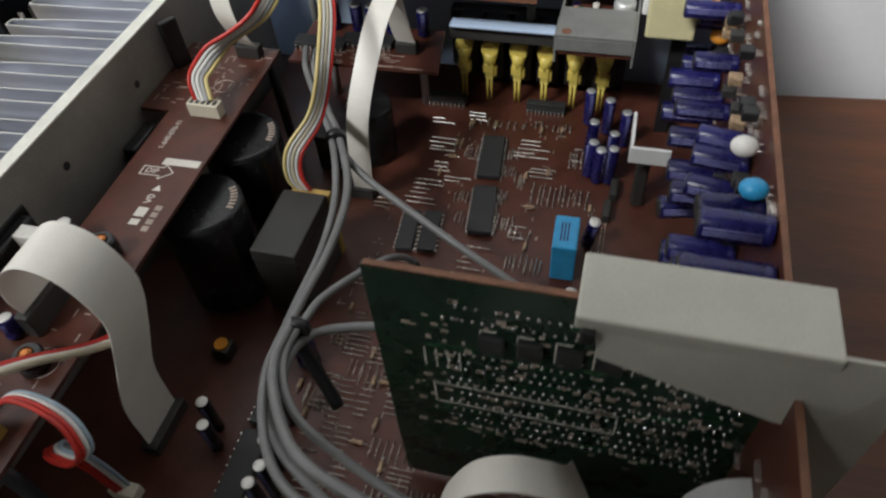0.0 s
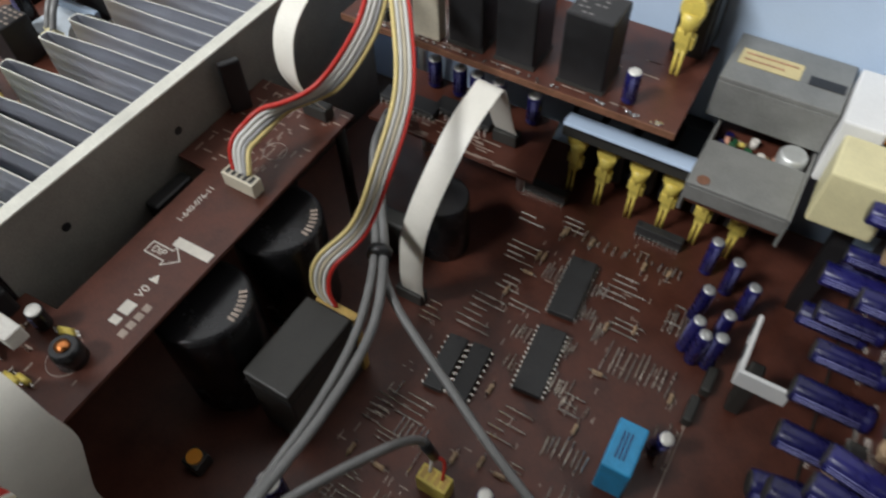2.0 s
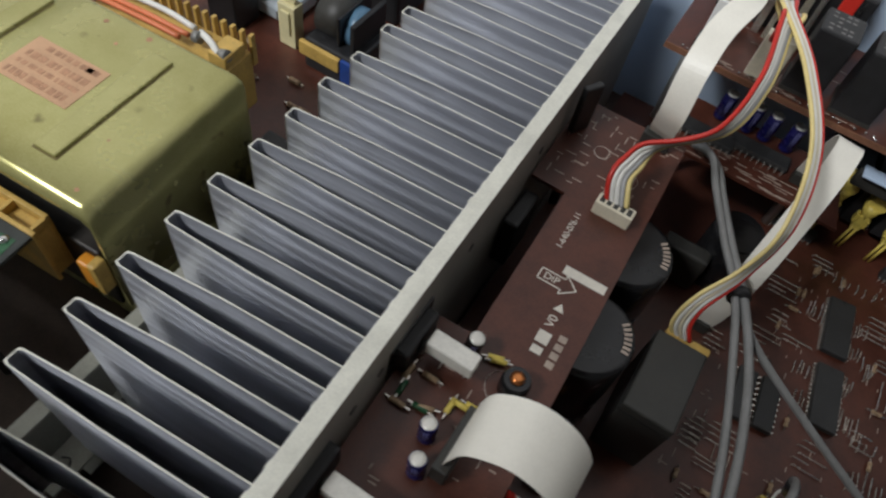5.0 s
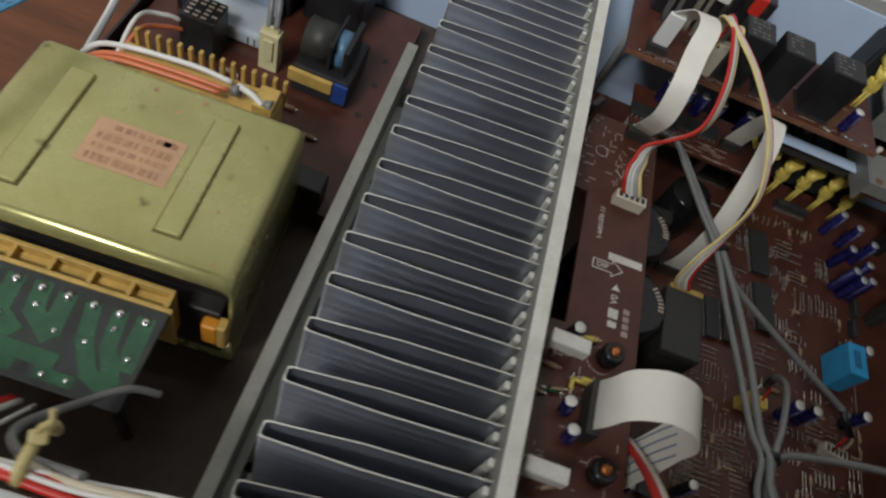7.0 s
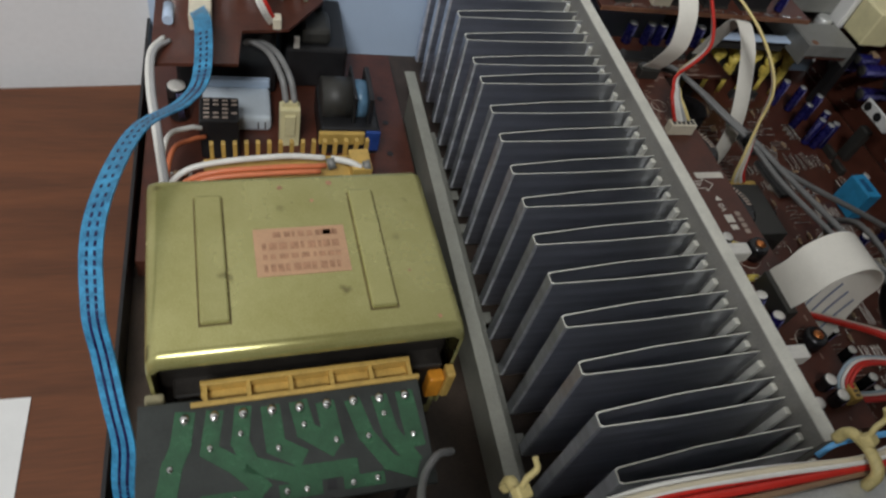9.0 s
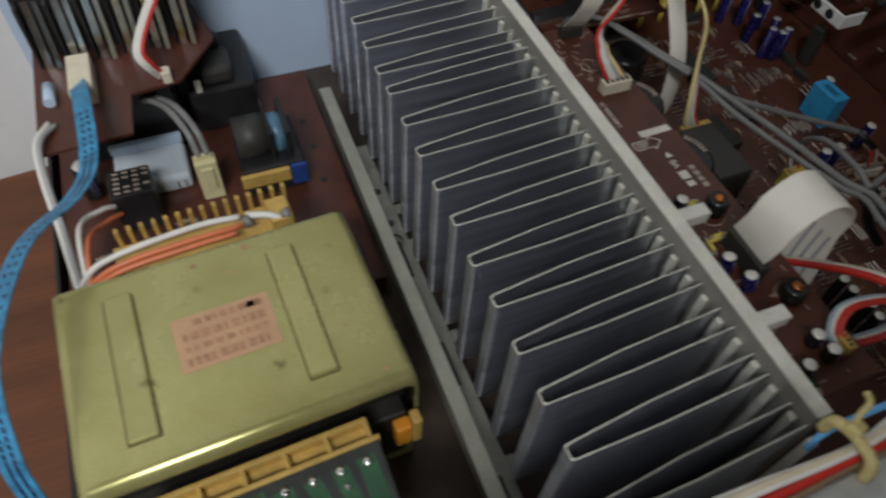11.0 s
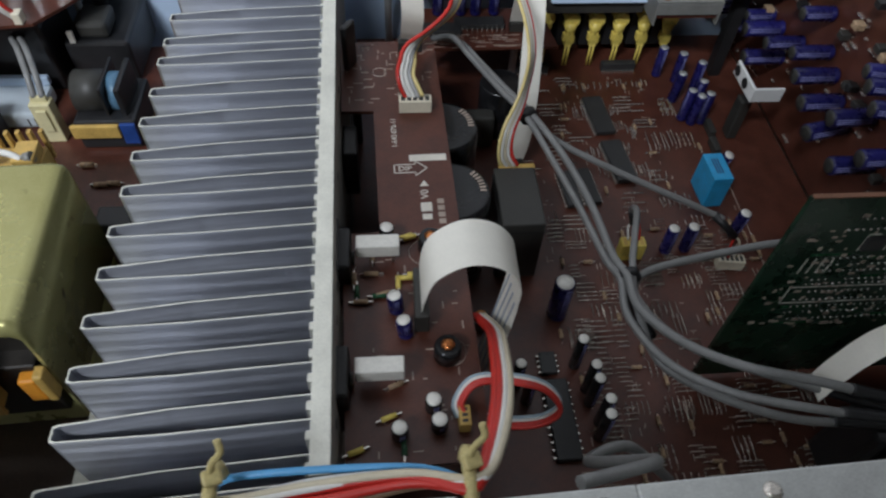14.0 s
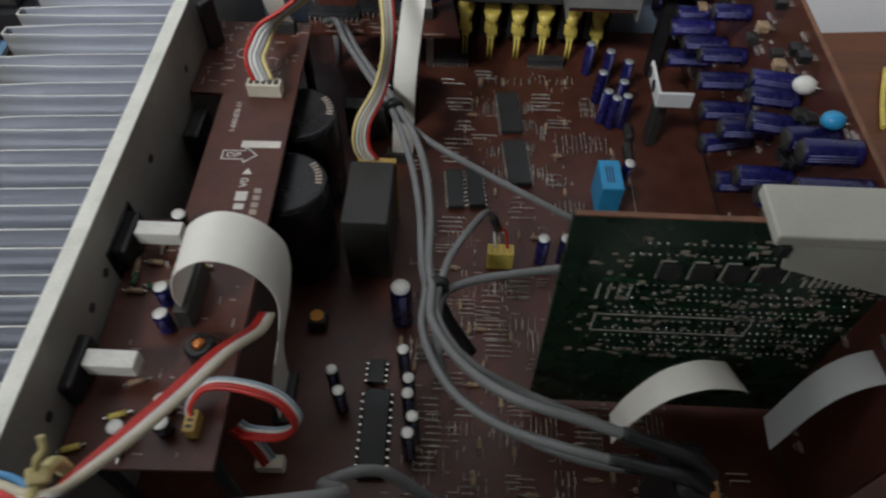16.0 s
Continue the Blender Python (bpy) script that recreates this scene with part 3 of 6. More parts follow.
# columns of links along the board: x from, x to, how many, y top, y bottom
for x0, x1, num, y1, y0 in ((0.1172, 0.1410, 11, 0.0710, 0.0560), (0.0830, 0.1040, 7, 0.1140, 0.1050), (0.1050, 0.1280, 9, 0.1165, 0.1080), (0.1075, 0.1115, 4, 0.0775, 0.0655), (0.1035, 0.1110, 6, 0.0490, 0.0350),
                            (0.1012, 0.1050, 4, 0.0940, 0.0840), (0.1012, 0.1050, 4, 0.0800, 0.0700), (0.1012, 0.1050, 4, 0.0630, 0.0530), (0.1125, 0.1275, 8, 0.0270, 0.0140), (0.0820, 0.0880, 4, 0.0620, 0.0500),
                            (0.0800, 0.0870, 5, 0.0930, 0.0800), (0.1110, 0.1195, 4, 0.0420, 0.0330), (0.1307, 0.1381, 5, 0.0970, 0.0820), (0.1440, 0.1500, 3, 0.0500, 0.0300), (0.0860, 0.0915, 4, 0.0460, 0.0370)):
    for k in range(num):
        x = x0 + (x1 - x0) * k / (num - 1) + random.uniform(-0.0005, 0.0005)
        a, b = y1 - random.uniform(0, 0.004), y0 + random.uniform(0, 0.004)
        bridge(V, F, x, b, x + random.uniform(-0.0004, 0.0004), a, h=random.uniform(0.0009, 0.0018), w=0.0003)
# the front half of the board: groups of three to six alike
for k in range(150):
    x, y = random.uniform(0.046, 0.183), random.uniform(-0.132, 0.012)
    num, ln, gap, across = random.randint(3, 6), random.uniform(0.005, 0.011), random.uniform(0.0018, 0.0029), random.random() < 0.6
    for q in range(num):
        u, v = (x, y - q * gap) if across else (x + q * gap, y)
        w, r = (u + ln, v) if across else (u, v + ln)
        if free(u, v) and free(w, r):
            bridge(V, F, u, v, w, r, h=random.uniform(0.0006, 0.0014))
stuff("wire_link", V, F, TIN, main, "many bare tinned wire links")
V, F = [], []
V2, F2 = [], []
tries = 0
count = 0
while count < 70 and tries < 3000:
    tries += 1
    x, y = random.uniform(0.046, 0.185), random.uniform(-0.132, 0.114)
    along = random.random() < 0.3
    ln = 0.0042
    if not (free(x, y) and free(x, y + 0.008)):
        continue
    count += 1
    a = Vector((x, y, PZ0 + 0.0012))
    d = Vector((1, 0, 0)) if along else Vector((0, 1, 0))
    s = Vector((-d.y, d.x, 0))
    k = len(V)
    for t, r in ((0, 0.0006), (0.0006, 0.001), (0.0014, 0.0008), (ln - 0.0014, 0.0008), (ln - 0.0006, 0.001), (ln, 0.0006)):
        for j in range(6):
            V.append(tuple(a + d * t + s * (r * math.cos(j * 1.0472)) + Vector((0, 0, r * math.sin(j * 1.0472)))))
    for i in range(5):
        for j in range(6):
            F.append((k + i * 6 + j, k + i * 6 + (j + 1) % 6, k + i * 6 + 6 + (j + 1) % 6, k + i * 6 + 6 + j))
    p, q = a - d * 0.002, a + d * (ln + 0.002)
    bridge(V2, F2, p.x, p.y, q.x, q.y, h=0.0011, w=0.00024)
stuff("small_resistor", V, F, RESIST, main, "many small tan axial resistors")
stuff("resistor_lead", V2, F2, TIN, main, "tinned resistor leads")
random.seed(31)
boxes = []
for i in range(420):
    x, y, ln = random.uniform(0.046, 0.186), random.uniform(-0.135, 0.118), random.uniform(0.001, 0.004)
    if free(x, y):
        boxes.append((x, x + 0.00035, y, y + ln) if i % 3 else (x, x + ln, y, y + 0.00035))
printed(main, "printed_mark", boxes, PZ0 + 0.00003, DULLSILK)
printed(main, "printed_line", [(0.1512, 0.1516, -0.05, 0.065)], PZ0 + 0.00003, DULLSILK)


# ---- kinds of components ----
def elcap(r, h, sleeve=BLUEV, top=CANTOP, label="", group=""):
    def build():
        c = thing("electrolytic_capacitor", (0, 0, 0), label or "dark blue electrolytic capacitor with a pale top", "capacitor", group)
        sl = part("sleeve", L([(r * 0.9, 0.0003), (r, 0.0008), (r, 0.0022), (r * 0.93, 0.0028), (r, 0.0034), (r, h - 0.0006), (r * 0.93, h)]), sleeve, c)
        part("can_top", L([(r * 0.86, h - 0.0002), (r * 0.86, h + 0.0002), (r * 0.3, h + 0.0001)]), top, c, "pale can top")
        bm = bmesh.new()
        for i in range(-1, 2):
            a = i * 0.22 - 1.3
            cyl(bm, ((r + 0.00001) * math.cos(a) * 0.985, (r + 0.00001) * math.sin(a) * 0.985, 0.003), ((r + 0.00001) * math.cos(a) * 0.985, (r + 0.00001) * math.sin(a) * 0.985, h - 0.001), r * 0.05, seg=6)
        part("polarity_stripe", bm, STRIPE, sl)
        for x in (-r * 0.4, r * 0.4):
            part("lead", C((x, 0, -0.0012), (x, 0, 0.0006), 0.0003, seg=6), TIN, c)
        return c
    return build


def dip(pins, w, ln, h=0.0035):
    def build():
        c = thing("integrated_circuit", (0, 0, 0), "dark grey integrated circuit with two rows of pins", "chip", "chips on the boards")
        bm = B((-w / 2, w / 2, -ln / 2, ln / 2, 0.0008, h), bev=0.0004)
        part("body", bm, ICM, c)
        part("pin_one_notch", C((0, ln / 2 - 0.0012, h), (0, ln / 2 - 0.0012, h + 0.00006), 0.0008, seg=10), BLACK, c)
        pin = None
        for sx in (-1, 1):
            for i in range(pins):
                y = -ln / 2 + (i + 0.5) * ln / pins
                if pin is None:
                    pin = part("pin", B((-0.00055, 0.00055, -0.0003, 0.0003, 0.0, 0.0019)), TIN, c)
                    ob = pin
                else:
                    ob = pin.copy()
                    scene.collection.objects.link(ob)
                ob.location = (sx * (w / 2 + 0.00055), y, 0)
        return c
    return build


def header(n, pitch=0.0025, mat_=IVORY, h=0.006, d=0.005, label="ivory plug-in wire connector"):
    def build():
        c = thing("wire_connector", (0, 0, 0), label, "connector")
        w = n * pitch + 0.0012
        part("housing", B((-w / 2, w / 2, -d / 2, d / 2, 0, h), bev=0.0004), mat_, c)
        bm = B(*[(-w / 2 + 0.0006 + i * pitch + 0.0004, -w / 2 + 0.0006 + (i + 1) * pitch - 0.0004, -d / 2 + 0.0009, d / 2 - 0.0009, h, h + 0.00012) for i in range(n)])
        fine("socket_row", bm, CHARCOAL if mat_ is not YELLOW else BOBBIN, c)
        return c
    return build


def filmbox(w, d, h, material, label):
    def build():
        c = thing("film_capacitor", (0, 0, 0), label, "capacitor")
        part("case", B((-w / 2, w / 2, -d / 2, d / 2, 0.0006, h), bev=0.0006), material, c)
        part("case_rim", B((-w / 2 + 0.0012, -w / 2 + 0.0016, -d / 2 + 0.001, d / 2 - 0.001, h, h + 0.0002), (w / 2 - 0.0016, w / 2 - 0.0012, -d / 2 + 0.001, d / 2 - 0.001, h, h + 0.0002)), material, c)
        part("printed_bar", B(*[(-w / 2 + 0.0028 + i * 0.0013, -w / 2 + 0.0034 + i * 0.0013, -d / 2 + 0.004, d / 2 - 0.004, h, h + 0.0001) for i in range(3)]), INK if material is not CYAN else BLUEV, c)
        part("lead", C((0, -d / 3, -0.0008), (0, -d / 3, 0.0008), 0.0003, seg=6), TIN, c)
        return c
    return build


def bead(r, material, label):
    def build():
        c = thing("disc_capacitor", (0, 0, 0), label, "capacitor")
        bm = bmesh.new()
        bmesh.ops.create_uvsphere(bm, u_segments=14, v_segments=9, radius=r, matrix=Matrix.Diagonal((0.75, 0.9, 1, 1)))
        for f in bm.faces:
            f.smooth = True
        part("body", bm, material, c)
        for y in (-r * 0.4, r * 0.4):
            part("lead", C((0, y, -r * 0.7), (0, y, -r * 1.5), 0.0003, seg=6), TIN, c)
        return c
    return build


# ---- main board components ----
place("dip28", dip(14, 0.0108, 0.0292), pose(0.0968, 0.0474, PZ0, 0, 0, 6))
place("dip28", None, pose(0.0935, 0.0830, PZ0, 0, 0, 5))
place("dip16", dip(9, 0.0075, 0.0235), pose(0.0672, 0.0288, PZ0, 0, 0, 5))
place("dip16", None, pose(0.0768, 0.0300, PZ0, 0, 0, 5))
place("dip22", dip(11, 0.0098, 0.0335), pose(0.0418, -0.0925, PZ0, 0, 0, 1))
place("dip8", dip(4, 0.0065, 0.0098), pose(0.0402, -0.0680, PZ0))
for x, y, ln in ((0.0602, 0.1235, 0.023), (0.1135, 0.1245, 0.02), (0.084, 0.1515, 0.02)):
    place("sip%.3f" % ln, dip(10, 0.004, ln, 0.006), pose(x, y, PZ0, 0, 0, 90))
place("blue_film", filmbox(0.0098, 0.0178, 0.0205, CYAN, "bright sky-blue boxed film capacitor on the main board"), pose(0.1364, 0.0243, PZ0, 0, 0, 2))
place("cap5", elcap(0.0028, 0.0168, label="small dark blue electrolytic capacitor with a white top", group="small capacitors on the main board"), pose(0.1057, -0.0108, PZ0 + 0.0003))
for x, y, s in ((0.1152, -0.0102, 0), (0.1412, -0.0022, 3), (0.1446, 0.0375, 8)):
    place("cap5", None, pose(x, y, PZ0 + 0.0003, s, s, 0))
place("cap8", elcap(0.0043, 0.0242, label="upright dark blue capacitor with a cream top"), pose(0.0483, -0.0432, PZ0 + 0.0003))
for x, y, h in ((0.0513, -0.0688, 0.0222), (0.0541, -0.0800, 0.0222), (0.0542, -0.0858, 0.0222), (0.0565, -0.0942, 0.0222), (0.0553, -0.1002, 0.0222), (0.0258, -0.0765, 0.019), (0.0290, -0.0835, 0.017)):
    place("capd%.4f" % h, elcap(0.0024, h, BLACK_SH, label="small black electrolytic capacitor with a white top", group="small capacitors on the main board"), pose(x, y, PZ0 + 0.0003))
for x, y, s in ((0.1358, 0.1190, 0), (0.1400, 0.0805, -4), (0.1497, 0.0775, -3), (0.1455, 0.1132, 0), (0.1388, 0.0958, 3), (0.1491, 0.0880, -3), (0.1540, 0.1050, 0), (0.1442, 0.0770, 2)):
    place("cap6", elcap(0.0027, 0.0195, top=ZINC, label="small dark blue electrolytic capacitor beside the jack block", group="capacitors beside the jack block"), pose(x, y, PZ0 + 0.0003, s, s * 0.5, s * 20))
place("yconn", header(4, 0.0025, YELLOW, 0.0105, 0.0058, "yellow four-way wire connector"), pose(0.0880, -0.0124, PZ0))
place("iconn", header(5, 0.0022, IVORY, 0.006, 0.005, "ivory five-way wire connector under the display board"), pose(0.1335, -0.0205, PZ0, 0, 0, -6))
trim = thing("trimmer", (0.0143, -0.0469, PZ0), "small orange-topped trimmer on the main board", "trimmer")
part("body", B((0.0108, 0.0178, -0.0502, -0.0436, PZ0, 0.0145), bev=0.0005), CHARCOAL, trim)
part("rotor", C((0.0143, -0.0469, 0.0145), (0.0143, -0.0469, 0.0156), 0.0027), ORANGE, trim, "orange slotted rotor")
for y, x in ((0.058, 0.151), (0.072, 0.1528)):
    solo("diode_block", B((x - 0.0018, x + 0.0018, y - 0.007, y + 0.004, PZ0, PZ0 + 0.005), bev=0.0008), CHARCOAL, (x, y, PZ0), "dark grey moulded block on the main board", "component")
# big smoothing capacitors under the narrow board
for x, y in ((0.0020, -0.0130), (0.0006, 0.0256)):
    c = thing("smoothing_capacitor", (x, y, PZ0), "large black smoothing capacitor standing on the main board", "capacitor", "smoothing capacitors")
    big = part("sleeve", L([(0.0158, 0), (0.0166, 0.001), (0.0166, 0.0468), (0.016, 0.0485), (0.0145, 0.0489)], (x, y, PZ0), 40), BLACK_SH, c)
    part("can_top", L([(0.0146, 0.0486), (0.0146, 0.0481), (0.001, 0.0482)], (x, y, PZ0), 40), CHARCOAL, c)
    bm = bmesh.new()
    for i in range(7):
        a = 0.75 - i * 0.13
        vbox(bm, 0.0122, 0.0148, -0.0005, 0.0005, 0.0492, 0.0493, mtx=Matrix.Translation((x, y, PZ0)) @ Matrix.Rotation(a, 4, "Z"))
    fine("printed_bar", bm, DULLSILK, big)
c = thing("smoothing_capacitor", (0.036, 0.075, PZ0), "black capacitor lying low beneath the small board", "capacitor", "smoothing capacitors")
part("sleeve", L([(0.0105, 0), (0.011, 0.001), (0.011, 0.029), (0.0104, 0.03)], (0.036, 0.078, PZ0), 30), BLACK_SH, c)
part("sleeve", B((0.012, 0.032, 0.062, 0.07, PZ0, 0.028), bev=0.0012), CHARCOAL, c)
# relay
rel = thing("relay", (0.0335, -0.005, PZ0), "large matt charcoal relay beside the smoothing capacitors", "relay")
rcase = part("case", B((0.0235, 0.0420, -0.0223, 0.0110, PZ0, 0.0448), bev=0.0007), CHARCOAL, rel)
part("case_seam", B((0.0233, 0.0422, -0.0225, 0.0112, 0.0395, 0.0399)), BLACK, rcase)
solo("wire_connector", B((0.0262, 0.0425, 0.0114, 0.0146, PZ0, 0.0435), bev=0.0004), BOBBIN, (0.034, 0.0125, PZ0), "olive wire connector behind the relay", "connector")

# ---- narrow board components ----
place("h5", header(5, 0.0025, IVORY, 0.0062, 0.0048), pose(-0.0105, 0.0260, 0.066))
place("capw", elcap(0.0026, 0.0088, BLACK_SH, label="small black electrolytic capacitor with a white top", group="small capacitors on the narrow board"), pose(-0.0246, -0.0462, 0.0665, 0, 5, 0))
place("capn", elcap(0.0026, 0.0078, label="small blue electrolytic capacitor with a white top", group="small capacitors on the narrow board"), pose(-0.0212, -0.0755, 0.0664, -8, -6, 0))
place("capn", None, pose(-0.0185, -0.0850, 0.0664, -8, -6, 0))
for x, y in ((-0.0112, -0.1112), (-0.0098, -0.1176), (-0.0216, -0.1195)):
    place("capk", elcap(0.0026, 0.0066, BLACK_SH, label="small black electrolytic capacitor with a white top", group="small capacitors on the narrow board"), pose(x, y, 0.0663))
for y in (-0.0545, -0.1016):
    p = thing("cement_resistor", (-0.028, y, 0.066), "white cement power resistor on the narrow board", "resistor", "cement resistors")
    part("block", B((-0.0345, -0.0196, y - 0.0028, y + 0.0028, 0.0725, 0.0783), bev=0.0005), WHITEC, p)
    part("lead", C((-0.022, y, 0.066), (-0.022, y, 0.073), 0.0004, seg=6), TIN, p)
    part("lead", C((-0.037, y, 0.066), (-0.037, y, 0.073), 0.0004, seg=6), TIN, p)
    q = thing("power_transistor", (PX1, y, 0.06), "black power transistor bolted to the heatsink plate", "transistor", "power transistors")
    tb = part("body", B((PX1, PX1 + 0.005, y - 0.009, y + 0.009, 0.05, 0.0755), bev=0.0012), BLACK, q)
    part("bolt", C((PX1 + 0.005, y, 0.069), (PX1 + 0.0062, y, 0.069), 0.0024, seg=12), CHARCOAL, tb)
    part("pad", B((PX1, PX1 + 0.0012, y - 0.0115, y + 0.011, 0.044, 0.078), bev=0.0004), BLACK_SH, q)
q = thing("power_transistor", (PX1, 0.045, 0.066), "black upright clip beside the heatsink plate", "transistor", "power transistors")
bm = bmesh.new()
vbox(bm, 0, 0.003, -0.004, 0.004, 0, 0.022, bev=0.0008, mtx=pose(-0.0395, 0.057, 0.066, 0, 0, -30))
part("body", bm, BLACK, q)
q = thing("mica_clip", (PX1, 0.015, 0.055), "dark clip behind the narrow board", "clip")
part("body", B((PX1, PX1 + 0.006, 0.006, 0.024, 0.035, 0.06), bev=0.001), BLACK, q)
for x, y, h in ((-0.0085, -0.0495, 0.0736), (-0.0056, -0.0930, 0.0729)):
    p = thing("choke_coil", (x, y, 0.066), "small black coil with a bright copper end", "coil", "choke coils")
    part("sleeve", L([(0.0034, 0), (0.0045, 0.0004), (0.0045, 0.0055), (0.0038, h - 0.066)], (x, y, 0.066)), BLACK_SH, p)
    part("winding", L([(0.002, 0), (0.0022, 0.0004), (0.0008, 0.0008)], (x, y, h + 0.0001)), COPPER, p, "bright copper end")
random.seed(5)
for i in range(16):
    x, y = random.uniform(-0.036, -0.014), random.choice((random.uniform(-0.072, -0.06), random.uniform(-0.068, -0.043), random.uniform(-0.124, -0.102)))
    p = thing("axial_resistor", (x, y, 0.066), "tiny tan axial resistor on the narrow board", "resistor", "resistors on the narrow board")
    a = random.choice((0, 90, 20))
    m = pose(x, y, 0.0674, 0, 0, a)
    bm = C((-0.0024, 0, 0), (0.0024, 0, 0), 0.0009, seg=8)
    bmesh.ops.transform(bm, matrix=m, verts=bm.verts[:])
    part("body", bm, random.choice((RESIST, RESIST, YELLOW, GREEN_TR)), p)
    for x0 in (-0.0042, 0.0024):
        bm = B((x0, x0 + 0.0018, -0.0002, 0.0002, -0.0014, 0.0002))
        bmesh.ops.transform(bm, matrix=m, verts=bm.verts[:])
        part("lead", bm, TIN, p)
solo("flat_cable_socket", B((-0.0155, -0.0108, -0.0840, -0.0640, 0.066, 0.0752), bev=0.0005), CHARCOAL, (-0.013, -0.07, 0.066), "dark flat cable socket on the narrow board", "connector")
solo("flat_cable_socket", B((-0.0165, -0.0055, 0.0655, 0.0705, 0.066, 0.0715), bev=0.0005), CHARCOAL, (-0.01, 0.067, 0.066), "dark flat cable socket on the narrow board", "connector")

# ---- relay board ----
for x0, x1 in ((0.0182, 0.0326), (0.038, 0.0535), (0.063, 0.08)):
    p = thing("relay", (x0, 0.12, 0.08), "tall black relay with faint white print", "relay", "relays on the relay board")
    case = part("case", B((x0, x1, 0.1135, 0.1295, 0.08, 0.1082), bev=0.0008), BLACK, p)
    part("base", B((x0 - 0.0003, x1 + 0.0003, 0.1132, 0.1298, 0.08, 0.0815)), CHARCOAL, p)
    random.seed(int(x0 * 1e4))
    fine("printed_bar", B(*[(x0 + 0.0022 + i * 0.0024, x0 + 0.0038 + i * 0.0024, 0.1155 + j * 0.0028, 0.1164 + j * 0.0028, 0.1082, 0.10828) for i in range(4) for j in range(5) if random.random() < 0.7]), FAINT, case)
place("cap5u", elcap(0.0026, 0.0125, label="small dark blue capacitor on the relay board"), pose(0.0892, 0.1155, 0.0803, 0, 0, 0))
random.seed(8)
printed(upper, "printed_line", [(x, x + random.uniform(0.002, 0.008), y, y + 0.0004) for x, y in [(random.uniform(-0.02, 0.098), random.choice((0.1102, 0.1112, 0.112, 0.132, 0.14))) for _ in range(46)]], 0.08002, DULLSILK)
bm = bmesh.new()
for i in range(60):
    x, y = random.uniform(-0.022, 0.104), random.uniform(0.1092, 0.1112)
    cyl(bm, (x, y, 0.08), (x, y, 0.0806), 0.0007, 0.0003, seg=6)
fine("solder_point", bm, SOLDER, upper)


def phono(key_label):
    def build():
        c = thing("phono_jack", (0, 0, 0), key_label, "socket", "phono jacks")
        part("shell", B((-0.0056, 0.0056, 0.008, 0.026, -0.026, 0.0025), bev=0.0006), BLACK, c)
        bm = bmesh.new()
        cyl(bm, (0, 0.009, -0.0035), (0, 0.001, -0.0035), 0.0042, 0.0036, seg=14)
        cyl(bm, (0, 0.001, -0.0035), (0, -0.0012, -0.0035), 0.0046, 0.0042, seg=16)
        cyl(bm, (0, 0.002, -0.006), (0, 0.0005, -0.0135), 0.0042, 0.0022, seg=12)
        vbox(bm, -0.0021, 0.0021, -0.0016, 0.002, -0.0205, -0.0115, bev=0.0005)
        vbox(bm, -0.0034, -0.0015, -0.0005, 0.003, -0.0175, -0.0125, bev=0.0004)
        vbox(bm, 0.0015, 0.0034, -0.0005, 0.003, -0.019, -0.014, bev=0.0004)
        vbox(bm, -0.0032, 0.0032, 0.001, 0.006, 0.0, 0.0016, bev=0.0004)
        ins = part("insert", bm, YELLOW, c, "bright yellow moulded insert")
        for x in (-0.001, 0.001):
            part("pin", C((x, -0.001, -0.0335), (x, -0.001, -0.019), 0.0007, seg=6), YELLOW, ins)
        return c
    return build


for x in (0.0828, 0.0973, 0.1112, 0.1258, 0.1398):
    place("phono", phono("yellow phono jack in a black shell at the rear"), pose(x, 0.1310, 0.0415))
place("phono", None, pose(0.0690, 0.133, 0.0415))
place("phono", None, pose(0.0975, 0.1385, 0.1095))
solo("jack_block", B((0.056, 0.148, 0.1575, 0.1655, 0.009, 0.043), bev=0.001), BLACK, (0.1, 0.155, 0.009), "long black jack block fixed to the rear panel", "socket")
solo("jack_block", B((0.0912, 0.1042, 0.149, 0.1655, 0.08, 0.1085), bev=0.001), BLACK, (0.097, 0.155, 0.08), "black jack block on the relay board", "socket")
solo("cross_rail", B((0.066, 0.118, 0.1188, 0.1262, 0.0560, 0.0575), bev=0.0006), REAR, (0.085, 0.143, 0.0535), "pale blue-grey steel cross rail under the relay board", "rail")
solo("cross_rail", B((0.065, 0.118, 0.1220, 0.1258, 0.048, 0.0558), bev=0.0006), CHARCOAL, (0.085, 0.143, 0.045), "dark lower web of the cross rail", "rail")
# spring terminal block at the rear left of the relay board
st = thing("terminal_block", (0.008, 0.15, 0.08), "black spring terminal block with metal clips", "terminal")
part("body", B((-0.02, 0.034, 0.145, 0.1655, 0.08, 0.108), bev=0.001), BLACK, st)
for i in range(4):
    x = -0.013 + i * 0.0125
    bm = bmesh.new()
    strap(bm, [(x, 0.139, 0.0802), (x, 0.1415, 0.09), (x, 0.1432, 0.1), (x, 0.146, 0.1085)], 0.003, 0.0006)
    strap(bm, [(x + 0.0045, 0.138, 0.0802), (x + 0.0045, 0.1405, 0.088), (x + 0.0045, 0.1445, 0.106)], 0.0022, 0.0006)
    part("clip", bm, SOLDER, st, "bright metal clip")
part("lever", B((0.022, 0.028, 0.142, 0.146, 0.1, 0.11), bev=0.0006), WIRE["red"], st, "small red lever")
part("lever", B((0.006, 0.012, 0.142, 0.146, 0.1, 0.11), bev=0.0006), WHITEPL, st, "small white lever")
solo("wire_connector", B((-0.0185, -0.0085, 0.112, 0.119, 0.08, 0.0845), bev=0.0004), CHARCOAL, (-0.0135, 0.115, 0.08), "dark flat cable socket on the relay board", "connector")
